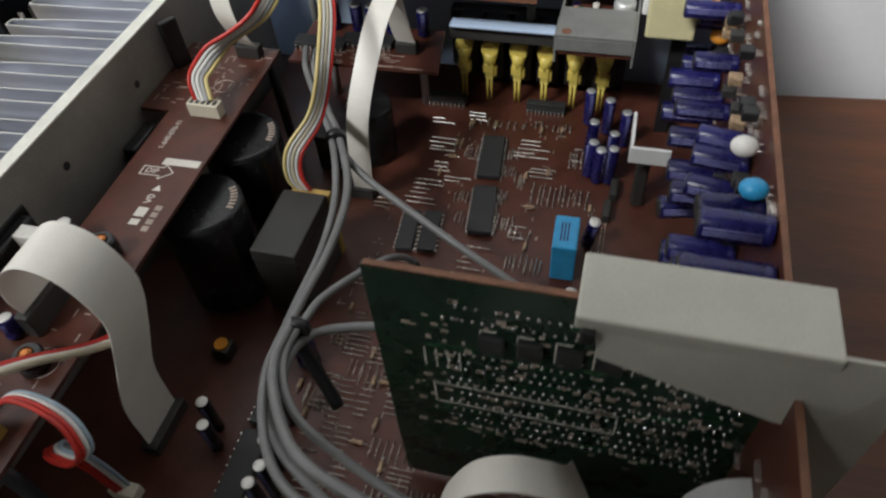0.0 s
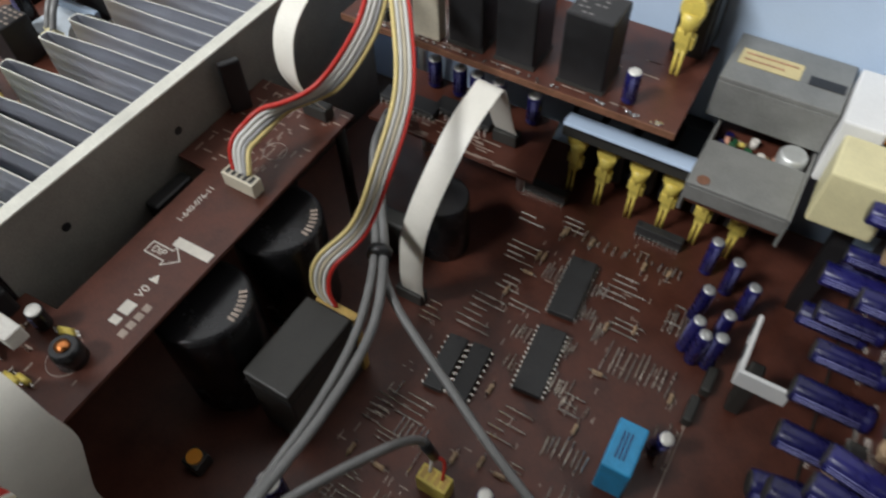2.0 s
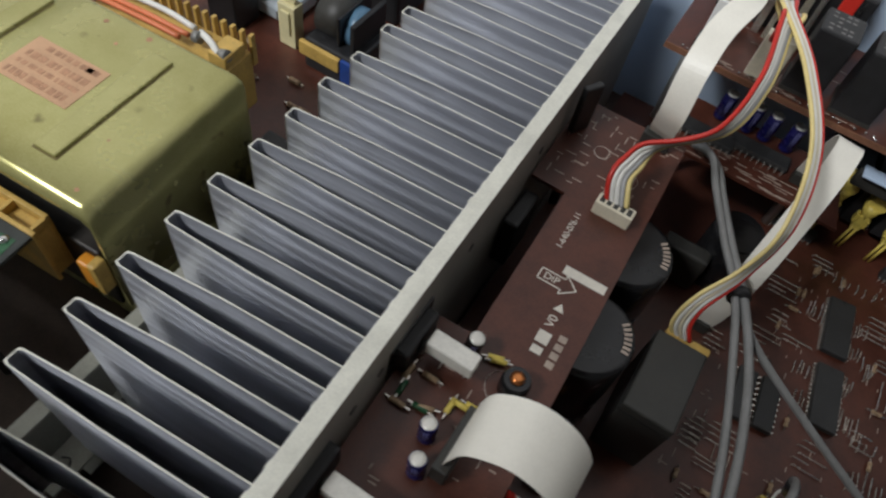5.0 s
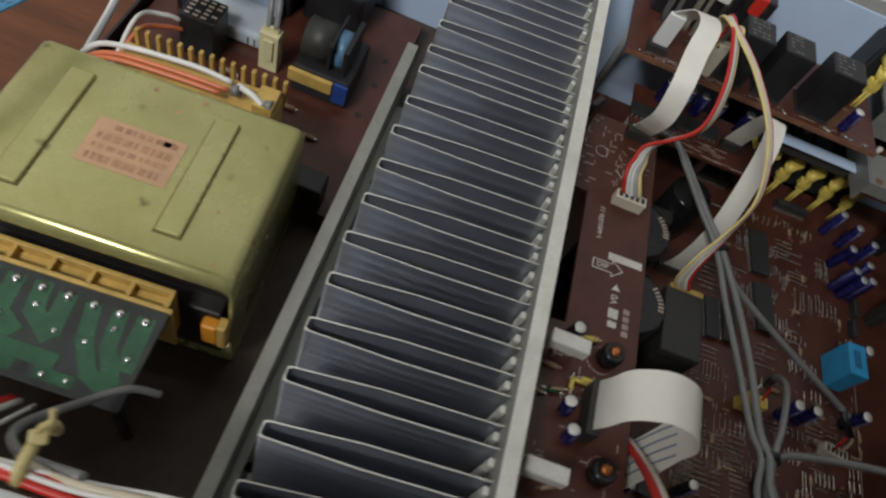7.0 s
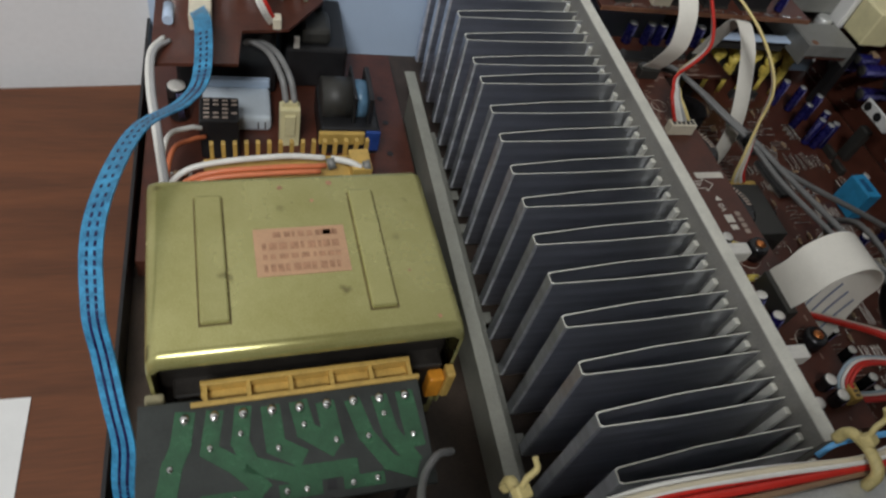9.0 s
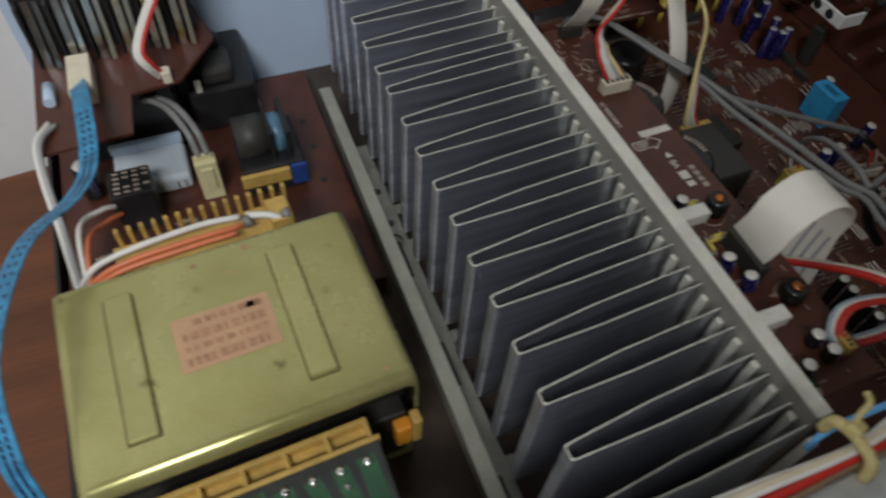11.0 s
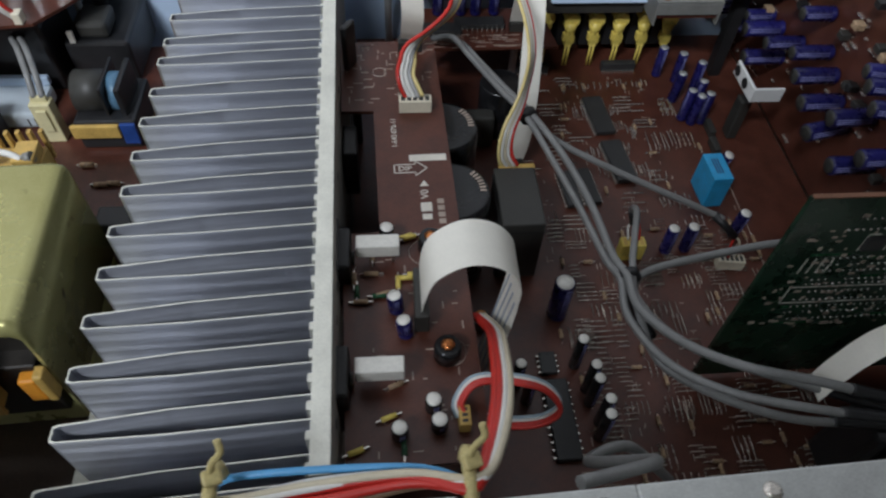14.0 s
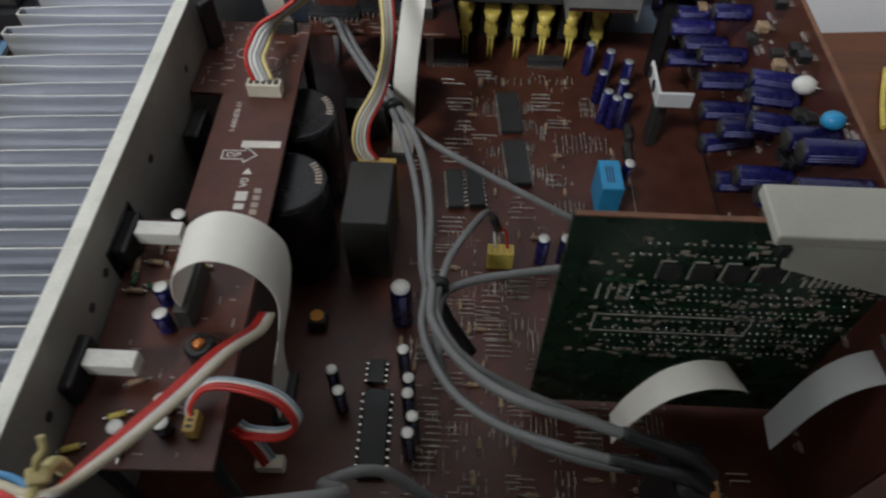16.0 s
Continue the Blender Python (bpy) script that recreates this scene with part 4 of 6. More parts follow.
solo("wire_connector", B((-0.0175, -0.0095, 0.1135, 0.1165, 0.0846, 0.102), bev=0.0005), WHITEPL, (-0.0135, 0.115, 0.0846), "white upright connector housing", "connector")
solo("wire_connector", B((0.004, 0.0155, 0.1115, 0.1165, 0.08, 0.099), bev=0.0005), IVORY, (0.01, 0.114, 0.08), "ivory upright connector on the relay board", "connector")

# ---- small board ----
place("dip20", dip(10, 0.0078, 0.026), pose(0.027, 0.1115, 0.048, 0, 0, 90))
for x in (0.006, 0.018, 0.026, 0.036, 0.052):
    place("cap5s", elcap(0.003, 0.0135, label="small dark blue capacitor on the small board", group="capacitors on the small board"), pose(x, 0.1225, 0.0483))
solo("flat_cable_socket", B((0.0425, 0.053, 0.1055, 0.1105, 0.048, 0.0535), bev=0.0005), CHARCOAL, (0.0475, 0.108, 0.048), "dark flat cable socket on the small board", "connector")
random.seed(9)
printed(sub, "printed_line", [(x, min(0.061, x + random.uniform(0.002, 0.009)), y, y + 0.0004) for x, y in [(random.uniform(0, 0.056), random.uniform(0.093, 0.104)) for _ in range(40)]], 0.04802, DULLSILK)
place("dip20", None, pose(0.004, 0.1065, 0.048, 0, 0, 90))

# ---- tuner module ----
tn = thing("tuner_module", (0.135, 0.13, PZ0), "grey steel tuner module with an open middle", "module")
part("front_cover", B((0.1185, 0.1515, 0.1045, 0.1285, 0.0645, 0.0660), (0.1185, 0.1515, 0.1045, 0.1055, 0.058, 0.0645), bev=0.0004), GREYSTEEL, tn)
part("side_wall", B((0.1175, 0.1185, 0.1045, 0.163, 0.052, 0.0655)), GREYSTEEL, tn)
part("side_wall", B((0.1515, 0.1525, 0.1045, 0.163, 0.052, 0.0655)), GREYSTEEL, tn)
part("post", B((0.13, 0.15, 0.15, 0.164, PZ0, 0.0555)), BLACK, tn)
inner = part("inner_board", B((0.1187, 0.1513, 0.106, 0.163, 0.0555, 0.057)), PHEN, tn)
rcover = part("rear_cover", B((0.1125, 0.1525, 0.1375, 0.1655, 0.0835, 0.0855), (0.1125, 0.1525, 0.1375, 0.1385, 0.068, 0.0835), bev=0.0004), GREYSTEEL, tn)
part("paper_label", B((0.1155, 0.1365, 0.1475, 0.1565, 0.0856, 0.0858)), mat("buff_paper_label", (0.6, 0.5, 0.26), 0.75, var=0.1), rcover, "buff paper label")
part("printed_bar", B((0.117, 0.135, 0.1535, 0.1543, 0.0859, 0.086), (0.117, 0.131, 0.15, 0.1508, 0.0859, 0.086)), INK, rcover)
part("slot", B((0.1395, 0.1515, 0.1475, 0.1525, 0.0856, 0.0858), bev=0.0001), BLACK, tn)
part("tuning_hole", C((0.1225, 0.1075, 0.0661), (0.1225, 0.1075, 0.0663), 0.0022), PHEN_EDGE, tn)
part("support", B((0.144, 0.1512, 0.152, 0.164, 0.057, 0.0835)), GREYSTEEL, tn)
random.seed(14)
for i in range(26):
    x, y = random.uniform(0.1205, 0.1495), random.uniform(0.1295, 0.142)
    bm = C((x - 0.0018, y, 0.0582), (x + 0.0018, y + random.uniform(-0.0015, 0.0015), 0.0582), 0.001, seg=8) if i % 3 else C((x, y, 0.057), (x, y, 0.0605), 0.0015, seg=10)
    part("tuner_component", bm, random.choice((RESIST, YELLOW, GREEN_TR, SILK, BLUEV, PINK, RESIST)), inner)
part("tuning_can", L([(0.0045, 0), (0.005, 0.0004), (0.005, 0.01), (0.004, 0.011)], (0.1455, 0.1335, 0.057)), ZINC, inner, "round metal tuning can")
cream = thing("coil_box", (0.165, 0.115, PZ0), "cream plastic coil box beside the tuner", "coil")
part("case", B((0.1555, 0.1755, 0.107, 0.1265, 0.066, 0.088), bev=0.001), CREAM, cream)
part("foot", B((0.168, 0.174, 0.118, 0.125, PZ0, 0.066)), BLACK, cream)
part("slot", B((0.1705, 0.1725, 0.109, 0.112, 0.088, 0.0883)), BLACK, cream)
wp = thing("ceramic_filter", (0.17, 0.14, 0.0855), "white block with two orange discs beside the tuner", "filter")
part("block", B((0.1532, 0.1665, 0.1285, 0.158, 0.064, 0.0905), bev=0.0008), WHITEPL, wp)
for y in (0.1345, 0.144):
    part("disc", C((0.1667, y, 0.087), (0.1695, y, 0.087), 0.0042), ORANGE, wp, "orange ceramic disc")

# ---- upright side board components, lying out from it ----
rear_row = [(0.159, 0.0265, 0.0036, 0.016, 0), (0.148, 0.036, 0.0036, 0.018, 0), (0.127, 0.0365, 0.0042, 0.02, 0), (0.116, 0.05, 0.0034, 0.016, 0), (0.104, 0.05, 0.0042, 0.021, 0), (0.093, 0.040, 0.0042, 0.022, 0), (0.083, 0.056, 0.0036, 0.02, 0), (0.06, 0.067, 0.0036, 0.02, 0), (0.049, 0.062, 0.004, 0.021, 0), (0.037, 0.056, 0.0042, 0.02, 0), (0.026, 0.0515, 0.0042, 0.022, 12), (0.014, 0.09, 0.0034, 0.016, -10), (0.0075, 0.0875, 0.0036, 0.017, -8), (-0.003, 0.084, 0.0038, 0.018, -10)]
front_row = [(-0.022, 0.098, 0.004, 0.017, 6), (-0.036, 0.1045, 0.0042, 0.018, 0), (-0.05, 0.1015, 0.0046, 0.022, 0), (-0.06, 0.1, 0.0046, 0.022, 4), (0.072, 0.08, 0.0036, 0.016, 0), (0.015, 0.066, 0.0042, 0.02, 0), (-0.012, 0.068, 0.0042, 0.02, 0), (-0.03, 0.078, 0.0042, 0.02, 0), (0.0, 0.052, 0.0042, 0.02, 0), (0.134, 0.075, 0.003, 0.02, 0), (0.1, 0.085, 0.0036, 0.021, 0), (0.116, 0.071, 0.0036, 0.022, 0), (0.109, 0.078, 0.0038, 0.014, 4)]
for y, z, r, h, a in rear_row + front_row:
    place("lie%.4f_%.3f" % (r, h), elcap(r, h, label="dark blue electrolytic capacitor lying out from the side board", group="capacitors on the side board", top=CHARCOAL), pose(0.1898, y, z, 0, -90, a))
for y, z, mt, r, lb in ((0.0012, 0.0998, WHITEC, 0.0040, "cream dipped capacitor on the side board"), (-0.0222, 0.1052, CYAN, 0.0038, "sky-blue dipped capacitor on the side board"), (0.125, 0.0755, ORANGE, 0.0042, "orange dipped capacitor on the side board"),
                       (0.1285, 0.079, PINK, 0.003, "salmon dipped capacitor on the side board"), (0.131, 0.069, CYAN, 0.003, "sky-blue dipped capacitor on the side board"), (0.113, 0.066, ORANGE, 0.0032, "orange dipped capacitor on the side board")):
    place(lb, bead(r, mt, lb), pose(0.1915 - r * 1.6, y, z, 0, -90, 0))
random.seed(17)
for i in range(44):
    y, z = random.uniform(-0.02, 0.15), random.uniform(0.05, 0.104)
    p = thing("transistor", (0.1885, y, z), "small black transistor on the side board", "transistor", "transistors on the side board")
    part("body", B((0.1835, 0.188, y - 0.0022, y + 0.0022, z - 0.0016, z + 0.0016), bev=0.0004), random.choice((BLACK, BLACK, CHARCOAL, RESIST)), p)
    fine("lead_pair", B(*[(0.188, 0.1904, y + d - 0.0002, y + d + 0.0002, z - 0.0002, z + 0.0002) for d in (-0.0013, 0, 0.0013)]), TIN, p)
V, F = [], []
for i in range(150):
    y, z, k = random.uniform(-0.1, 0.155), random.uniform(0.012, 0.106), len(V)
    ln = random.uniform(0.002, 0.007)
    V.extend([(0.1902, y, z), (0.189, y + 0.0004, z), (0.189, y + ln - 0.0004, z), (0.1902, y + ln, z), (0.1902, y, z + 0.0006), (0.189, y + 0.0004, z + 0.0006), (0.189, y + ln - 0.0004, z + 0.0006), (0.1902, y + ln, z + 0.0006)])
    F.extend([(k, k + 1, k + 5, k + 4), (k + 1, k + 2, k + 6, k + 5), (k + 2, k + 3, k + 7, k + 6), (k + 4, k + 5, k + 6, k + 7)])
stuff("wire_link", V, F, TIN, side, "many bare tinned wire links")
wc = thing("coil_former", (0.16, 0.067, PZ0), "white plastic frame with round holes beside the side board", "coil")
cf = part("frame", B((0.156, 0.1575, 0.055, 0.077, 0.0425, 0.0505), (0.156, 0.172, 0.0535, 0.055, 0.0425, 0.0505), bev=0.0005), WHITEPL, wc)
part("post", B((0.1605, 0.166, 0.0640, 0.0720, PZ0, 0.0330), bev=0.001), CHARCOAL, wc)
for y in (0.0635, 0.0735):
    part("hole", C((0.1557, y, 0.0465), (0.1562, y, 0.0465), 0.0028), BLACK, cf)

# ---- display board standing behind the fascia ----
disp = thing("circuit_board", (0.145, -0.0763, PZ0), "dark green upright display board with white print", "circuit board")
bm = B((0.0985, 0.1935, -0.0771, -0.0755, 0.012, 0.1190), bev=0.0)
part("base_plate", bm, GREENB, disp)
part("cut_edge", B((0.0990, 0.1925, -0.0771, -0.0755, 0.1191, 0.1196)), PHEN_EDGE, disp)
random.seed(23)
fr = -0.07714


def fprint(name, boxes, material=SILK, d=0.00012):
    return fine(name, B(*[(x0, x1, fr - d, fr, z0, z1) for x0, x1, z0, z1 in boxes]), material, disp)


fprint("printed_frame", [(0.112, 0.160, 0.0735, 0.0739), (0.112, 0.160, 0.0640, 0.0644), (0.112, 0.1124, 0.0640, 0.0739), (0.1596, 0.16, 0.0640, 0.0739)])
fprint("printed_bar", [(0.1105 + i * 0.003, 0.1109 + i * 0.003, 0.082, 0.090) for i in range(4)] + [(0.125 + i * 0.0088, 0.1254 + i * 0.0088, 0.0935, 0.102) for i in range(5)] + [(0.125 + i * 0.0088, 0.129 + i * 0.0088, 0.1015, 0.102) for i in range(5)] + [(0.166 + i * 0.0022, 0.1668 + i * 0.0022, 0.092, 0.1) for i in range(10)])
fprint("printed_mark", [(x, x + random.uniform(0.0006, 0.0025), z, z + random.uniform(0.0006, 0.0018)) for x, z in [(random.uniform(0.104, 0.188), random.uniform(0.045, 0.112)) for _ in range(230)]], DULLSILK)
bm = bmesh.new()
for row, z in enumerate((0.0905, 0.0868, 0.0835, 0.0785, 0.076, 0.0715, 0.0665, 0.0622, 0.0585, 0.054, 0.105, 0.11)):
    for i in range(30):
        x = 0.1165 + i * 0.00235 + row % 2 * 0.0009
        if x < 0.1895 and random.random() < 0.86:
            cyl(bm, (x, fr, z), (x, fr - 0.0007, z), 0.0007, 0.0003, seg=6)
fine("solder_point", bm, SOLDER, disp)
bm = bmesh.new()
for i in range(16):
    x, z, ln = random.uniform(0.11, 0.175), random.uniform(0.05, 0.11), random.uniform(0.006, 0.016)
    vbox(bm, x, x + ln, fr - 0.00008, fr, z, z + 0.0011)
fine("copper_track", bm, GREEN_TR, disp)
for x in (0.128, 0.137, 0.146, 0.155):
    part("chip", B((x - 0.003, x + 0.003, fr - 0.0016, fr, 0.095, 0.1008), bev=0.0003), ICM, disp)
wh = thing("plastic_shield", (0.17, -0.075, 0.1196), "white plastic shield clipped over the display board", "shield")
part("top_sheet", B((0.1462, 0.1948, -0.0848, -0.0675, 0.1197, 0.1235), bev=0.0006), SHIELD, wh)
bm = bmesh.new()
vs = [bm.verts.new(v) for v in ((0.1498, -0.0838, 0.1232), (0.2090, -0.0838, 0.1228), (0.2078, -0.0858, 0.0200), (0.1960, -0.0858, 0.0200), (0.1955, -0.0855, 0.0985), (0.1885, -0.0855, 0.0995), (0.1515, -0.085, 0.111))]
f = bm.faces.new(vs)
ext = bmesh.ops.extrude_face_region(bm, geom=[f])
bmesh.ops.translate(bm, vec=(0, 0.0008, 0), verts=[v for v in ext["geom"] if isinstance(v, bmesh.types.BMVert)])
bmesh.ops.recalc_face_normals(bm, faces=bm.faces[:])
part("front_sheet", bm, SHIELD, wh)
part("clip", B((0.1475, 0.1505, -0.0862, -0.0836, 0.1165, 0.1205), bev=0.0005), BLACK, wh)
bm = bmesh.new()
strap(bm, [(0.118, -0.1055, 0.054), (0.121, -0.1045, 0.066), (0.1275, -0.103, 0.0785), (0.1365, -0.1015, 0.0832), (0.1460, -0.0995, 0.0800), (0.1510, -0.0970, 0.0735), (0.1530, -0.0920, 0.0660)], 0.0098, 0.0004, (0.1, 1, 0))
solo("flat_cable", bm, FFC, (0.118, -0.1055, 0.056), "arched white flat cable before the display board", "cable")
bm = bmesh.new()
strap(bm, [(0.1740, -0.0965, 0.035), (0.1770, -0.0955, 0.062), (0.1825, -0.0945, 0.0740), (0.1910, -0.0935, 0.0780), (0.1985, -0.0930, 0.0745), (0.2025, -0.0925, 0.062), (0.2030, -0.0925, 0.035)], 0.0115, 0.0005, (0.1, 1, 0))
solo("flat_cable", bm, WHITEPL, (0.1740, -0.0965, 0.035), "wide white flat cable bent before the display board", "cable")
p = thing("wire_connector", (0.145, -0.118, PZ0), "orange and cream plug by the fascia", "connector")
part("housing", B((0.139, 0.151, -0.124, -0.112, PZ0, 0.045), bev=0.001), IVORY, p)
part("insert", B((0.140, 0.150, -0.1225, -0.1135, 0.045, 0.0462), bev=0.0004), ORANGE, p, "orange insert")
solo("fascia_bracket", B((0.136, 0.147, -0.124, -0.106, PZ0, 0.05), bev=0.0025), BLACK, (0.133, -0.115, PZ0), "black plastic bracket at the fascia", "bracket")
place("hf3", header(4, 0.0026, IVORY, 0.004, 0.003), pose(0.06, -0.128, PZ0))
place("hf3", None, pose(0.093, -0.125, PZ0))

# ---- transformer ----
PAPER2 = mat("yellowed_insulation_paper", (0.3, 0.27, 0.16), 0.7, var=0.3)
tr = thing("transformer", (-0.195, -0.0435, 0.0), "large transformer under a yellow chromated steel cover", "transformer")
X0, X1, Y0, Y1, ZT = -0.2465, -0.1437, -0.0806, -0.0070, 0.0709
bm = bmesh.new()
prof = [(X0, 0.014), (X0, ZT - 0.004), (X0 + 0.0012, ZT - 0.0012), (X0 + 0.004, ZT), (X1 - 0.004, ZT), (X1 - 0.0012, ZT - 0.0012), (X1, ZT - 0.004), (X1, 0.014)]
inner = [(X0 + 0.0012, 0.014), (X0 + 0.0012, ZT - 0.004), (X0 + 0.004, ZT - 0.0014), (X1 - 0.004, ZT - 0.0014), (X1 - 0.0012, ZT - 0.004), (X1 - 0.0012, 0.014)]
rows = []
for y, dz in ((Y0 - 0.0006, -0.0042), (Y0 - 0.0002, -0.0022), (Y0 + 0.001, -0.0006), (Y0 + 0.003, 0), (Y1 - 0.003, 0), (Y1 - 0.001, -0.0004), (Y1, -0.0016)):
    rows.append([bm.verts.new((x, y, z + (dz if z > 0.05 else 0))) for x, z in prof + inner[::-1]])
for a, b in zip(rows, rows[1:]):
    for i in range(len(a)):
        j = (i + 1) % len(a)
        bm.faces.new((a[i], a[j], b[j], b[i])).smooth = True
bm.faces.new(rows[0])
bm.faces.new(rows[-1][::-1])
bmesh.ops.triangulate(bm, faces=[f for f in bm.faces if len(f.verts) > 4])
bmesh.ops.recalc_face_normals(bm, faces=bm.faces[:])
cover = part("cover", bm, GOLD, tr)
part("core", B((X0 + 0.0022, X1 - 0.0022, Y0 + 0.006, Y1 - 0.004, 0.0, ZT - 0.0022), (X0 + 0.006, X1 - 0.004, Y0 - 0.001, Y1 + 0.002, 0.012, 0.046), bev=0.001), CORE, tr, "dark laminated core")
part("lower_cover", B((X0, X1, Y0 + 0.001, Y1 - 0.001, -0.001, 0.0138), bev=0.002), GOLD, tr)
for x in (-0.2255, -0.1707):
    part("rib", B((x - 0.0045, x + 0.0045, -0.0702, -0.0168, ZT - 0.0004, ZT + 0.0015), bev=0.0008), GOLD, cover)
    # Flat dark brown edging that draws the groove round each rib.
    part("dirt_line", B((x - 0.0051, x + 0.0051, -0.0707, -0.0175, ZT - 0.0004, ZT + 0.0002), bev=0.0001), RIB_LINE, cover, "thin dark brown line along the foot of the rib")
lab = part("paper_label", B((-0.2113, -0.1793, -0.0536, -0.0330, ZT + 0.00005, ZT + 0.0002)), PAPER, tr, "faded salmon paper label")
random.seed(6)
boxes = []
for j, (y, h) in enumerate(((-0.0360, 0.0024), (-0.0410, 0.0030), (-0.0455, 0.0020), (-0.0503, 0.0030))):
    x = -0.2087 + (0.004 if j == 0 else 0)
    while x < -0.1835:
        w = random.uniform(0.001, 0.0032)
        boxes.append((x, min(x + w, -0.182), y - h / 2, y + h / 2, ZT + 0.00021, ZT + 0.0003))
        x += w + random.uniform(0.0004, 0.0014)
fine("printed_bar", B(*boxes), INK, lab)
part("printed_mark", B((-0.1880, -0.1832, -0.0370, -0.0345, ZT + 0.00022, ZT + 0.0003), bev=0.00002), INK, lab)
for x, y in ((-0.159, -0.0555), (-0.1525, -0.0755), (-0.2, -0.0135), (-0.189, -0.0205), (-0.1815, -0.012)):
    part("rust_pit", C((x, y, ZT), (x, y, ZT + 0.00006), random.uniform(0.0005, 0.0012), seg=9), INK, cover)
# front bobbin
bm = B((-0.2315, -0.1628, -0.0839, -0.0822, 0.03, 0.0575), (-0.2345, -0.1608, -0.0908, -0.0892, 0.03, 0.0575), (-0.2315, -0.1628, -0.0892, -0.0839, 0.03, 0.0535), bev=0.0003)
for i in range(6):
    x = -0.2308 + i * 0.0133
    vbox(bm, x, x + 0.0014, -0.0895, -0.0822, 0.05, 0.0568)
part("front_bobbin", bm, BOBBIN, tr, "yellow nylon bobbin flange")
bm = B((-0.2265, -0.1600, 0.0, 0.0165, 0.03, 0.0572), bev=0.0006)
vbox(bm, -0.1690, -0.1605, 0.002, 0.014, 0.0572, 0.0630, bev=0.0006)
rear_bobbin = part("rear_bobbin", bm, BOBBIN, tr, "yellow nylon bobbin comb")
for i in range(15):
    x = -0.2238 + i * 0.00448
    part("tooth", B((x, x + 0.0016, 0.0166, 0.0190, 0.05, 0.0645), bev=0.0002), BOBBIN, rear_bobbin)
part("end_tape", B((-0.1535, -0.1475, -0.0865, -0.0815, 0.03, 0.044), bev=0.001), ORANGE, tr, "orange insulating tape")
part("end_tape", B((-0.1475, -0.1440, -0.087, -0.0815, 0.03, 0.047), bev=0.001), BOBBIN, tr, "yellow insulating tape")
part("paper_flap", B((-0.2485, -0.2425, -0.093, -0.0815, 0.03, 0.0515), bev=0.0009), PAPER2, tr, "pale paper flap")
tr.rotation_euler = (0, 0, math.radians(2.9))
# wires across the rear bobbin
for pts, col, r in (([(-0.2445, 0.003, 0.05), (-0.232, 0.0065, 0.0605), (-0.2, 0.009, 0.0625), (-0.1815, 0.0085, 0.0615)], "white", 0.0012), ([(-0.2455, 0.001, 0.048), (-0.23, 0.003, 0.0595), (-0.205, 0.004, 0.0615), (-0.1815, 0.0045, 0.061)], "orange", 0.0011),
                    ([(-0.245, 0.0, 0.05), (-0.228, 0.001, 0.0592), (-0.203, 0.0015, 0.0608), (-0.184, 0.002, 0.0605)], "orange", 0.0011), ([(-0.179, 0.0085, 0.061), (-0.172, 0.006, 0.0612), (-0.167, 0.0035, 0.06)], "white", 0.0014)):
    part("lead_wire", T([(a + 0.002, b, c + 0.0022) for a, b, c in pts], r), WIRE[col], tr, col + " insulated lead")
for x, y in ((-0.1805, 0.0065), (-0.166, 0.0045)):
    part("crimp_sleeve", C((x + 0.002, y, 0.0617), (x + 0.005, y, 0.0627), 0.0024), GREYSTEEL, tr)

# green board on the transformer's front
gb = thing("circuit_board", (-0.2, -0.112, 0.03), "dark board with green lacquered tracks before the transformer", "circuit board")
TILT_G = pose(0, -0.0840, 0.0565, 3, 0, 1.5)


def gbox(bm, x0, x1, y0, y1, z0, z1, bev=0.0):
    vbox(bm, x0, x1, y0, y1, z0, z1, bev, TILT_G)


bm = bmesh.new()
gbox(bm, -0.2475, -0.1592, -0.0362, 0, -0.0016, 0, 0.0003)
part("base_plate", bm, GREEN_DARK, gb)
bm = bmesh.new()


def track(bm, pts, w):
    for i, (a, b) in enumerate(zip(pts, pts[1:])):
        d = Vector((b[0] - a[0], b[1] - a[1], 0))
        vbox(bm, -w * 0.3, d.length + w * 0.3, -w / 2, w / 2, 0, 0.00012 + i * 0.00004, mtx=TILT_G @ Matrix.Translation((a[0], a[1], 0)) @ Matrix.Rotation(math.atan2(d.y, d.x), 4, "Z"))


for k, ptss in enumerate(([(-0.234, -0.0054), (-0.2353, -0.0145), (-0.2376, -0.0204), (-0.2392, -0.0295)], [(-0.2253, -0.0057), (-0.2271, -0.0168), (-0.2198, -0.0221), (-0.2123, -0.0301)], [(-0.2168, -0.0052), (-0.2181, -0.0151), (-0.2152, -0.0227), (-0.2029, -0.0275), (-0.1849, -0.0275)], [(-0.2084, -0.0063), (-0.2076, -0.0178), (-0.2009, -0.0221)], [(-0.1995, -0.0058), (-0.1981, -0.0141), (-0.1902, -0.0202)], [(-0.1911, -0.0071), (-0.1899, -0.0183)], [(-0.1822, -0.0071), (-0.1795, -0.0179), (-0.1733, -0.0277), (-0.1663, -0.0308)], [(-0.1733, -0.0067), (-0.1715, -0.0182), (-0.1657, -0.0279)], [(-0.1648, -0.0063), (-0.1639, -0.0221)])):
    bm = bmesh.new()
    track(bm, ptss, 0.0060 if k in (0, 3, 4, 5, 8) else 0.0052)
    part("copper_track", bm, GREEN_TR, gb)
for a, b, c, d in ((-0.2506, -0.2373, -0.034, -0.0294), (-0.2297, -0.2123, -0.0345, -0.0299), (-0.2076, -0.1948, -0.0345, -0.03), (-0.1884, -0.1756, -0.0341, -0.0301)):
    bm = bmesh.new()
    gbox(bm, a, b, c, d, 0, 0.00014)
    part("copper_pad", bm, GREEN_TR, gb)
random.seed(3)
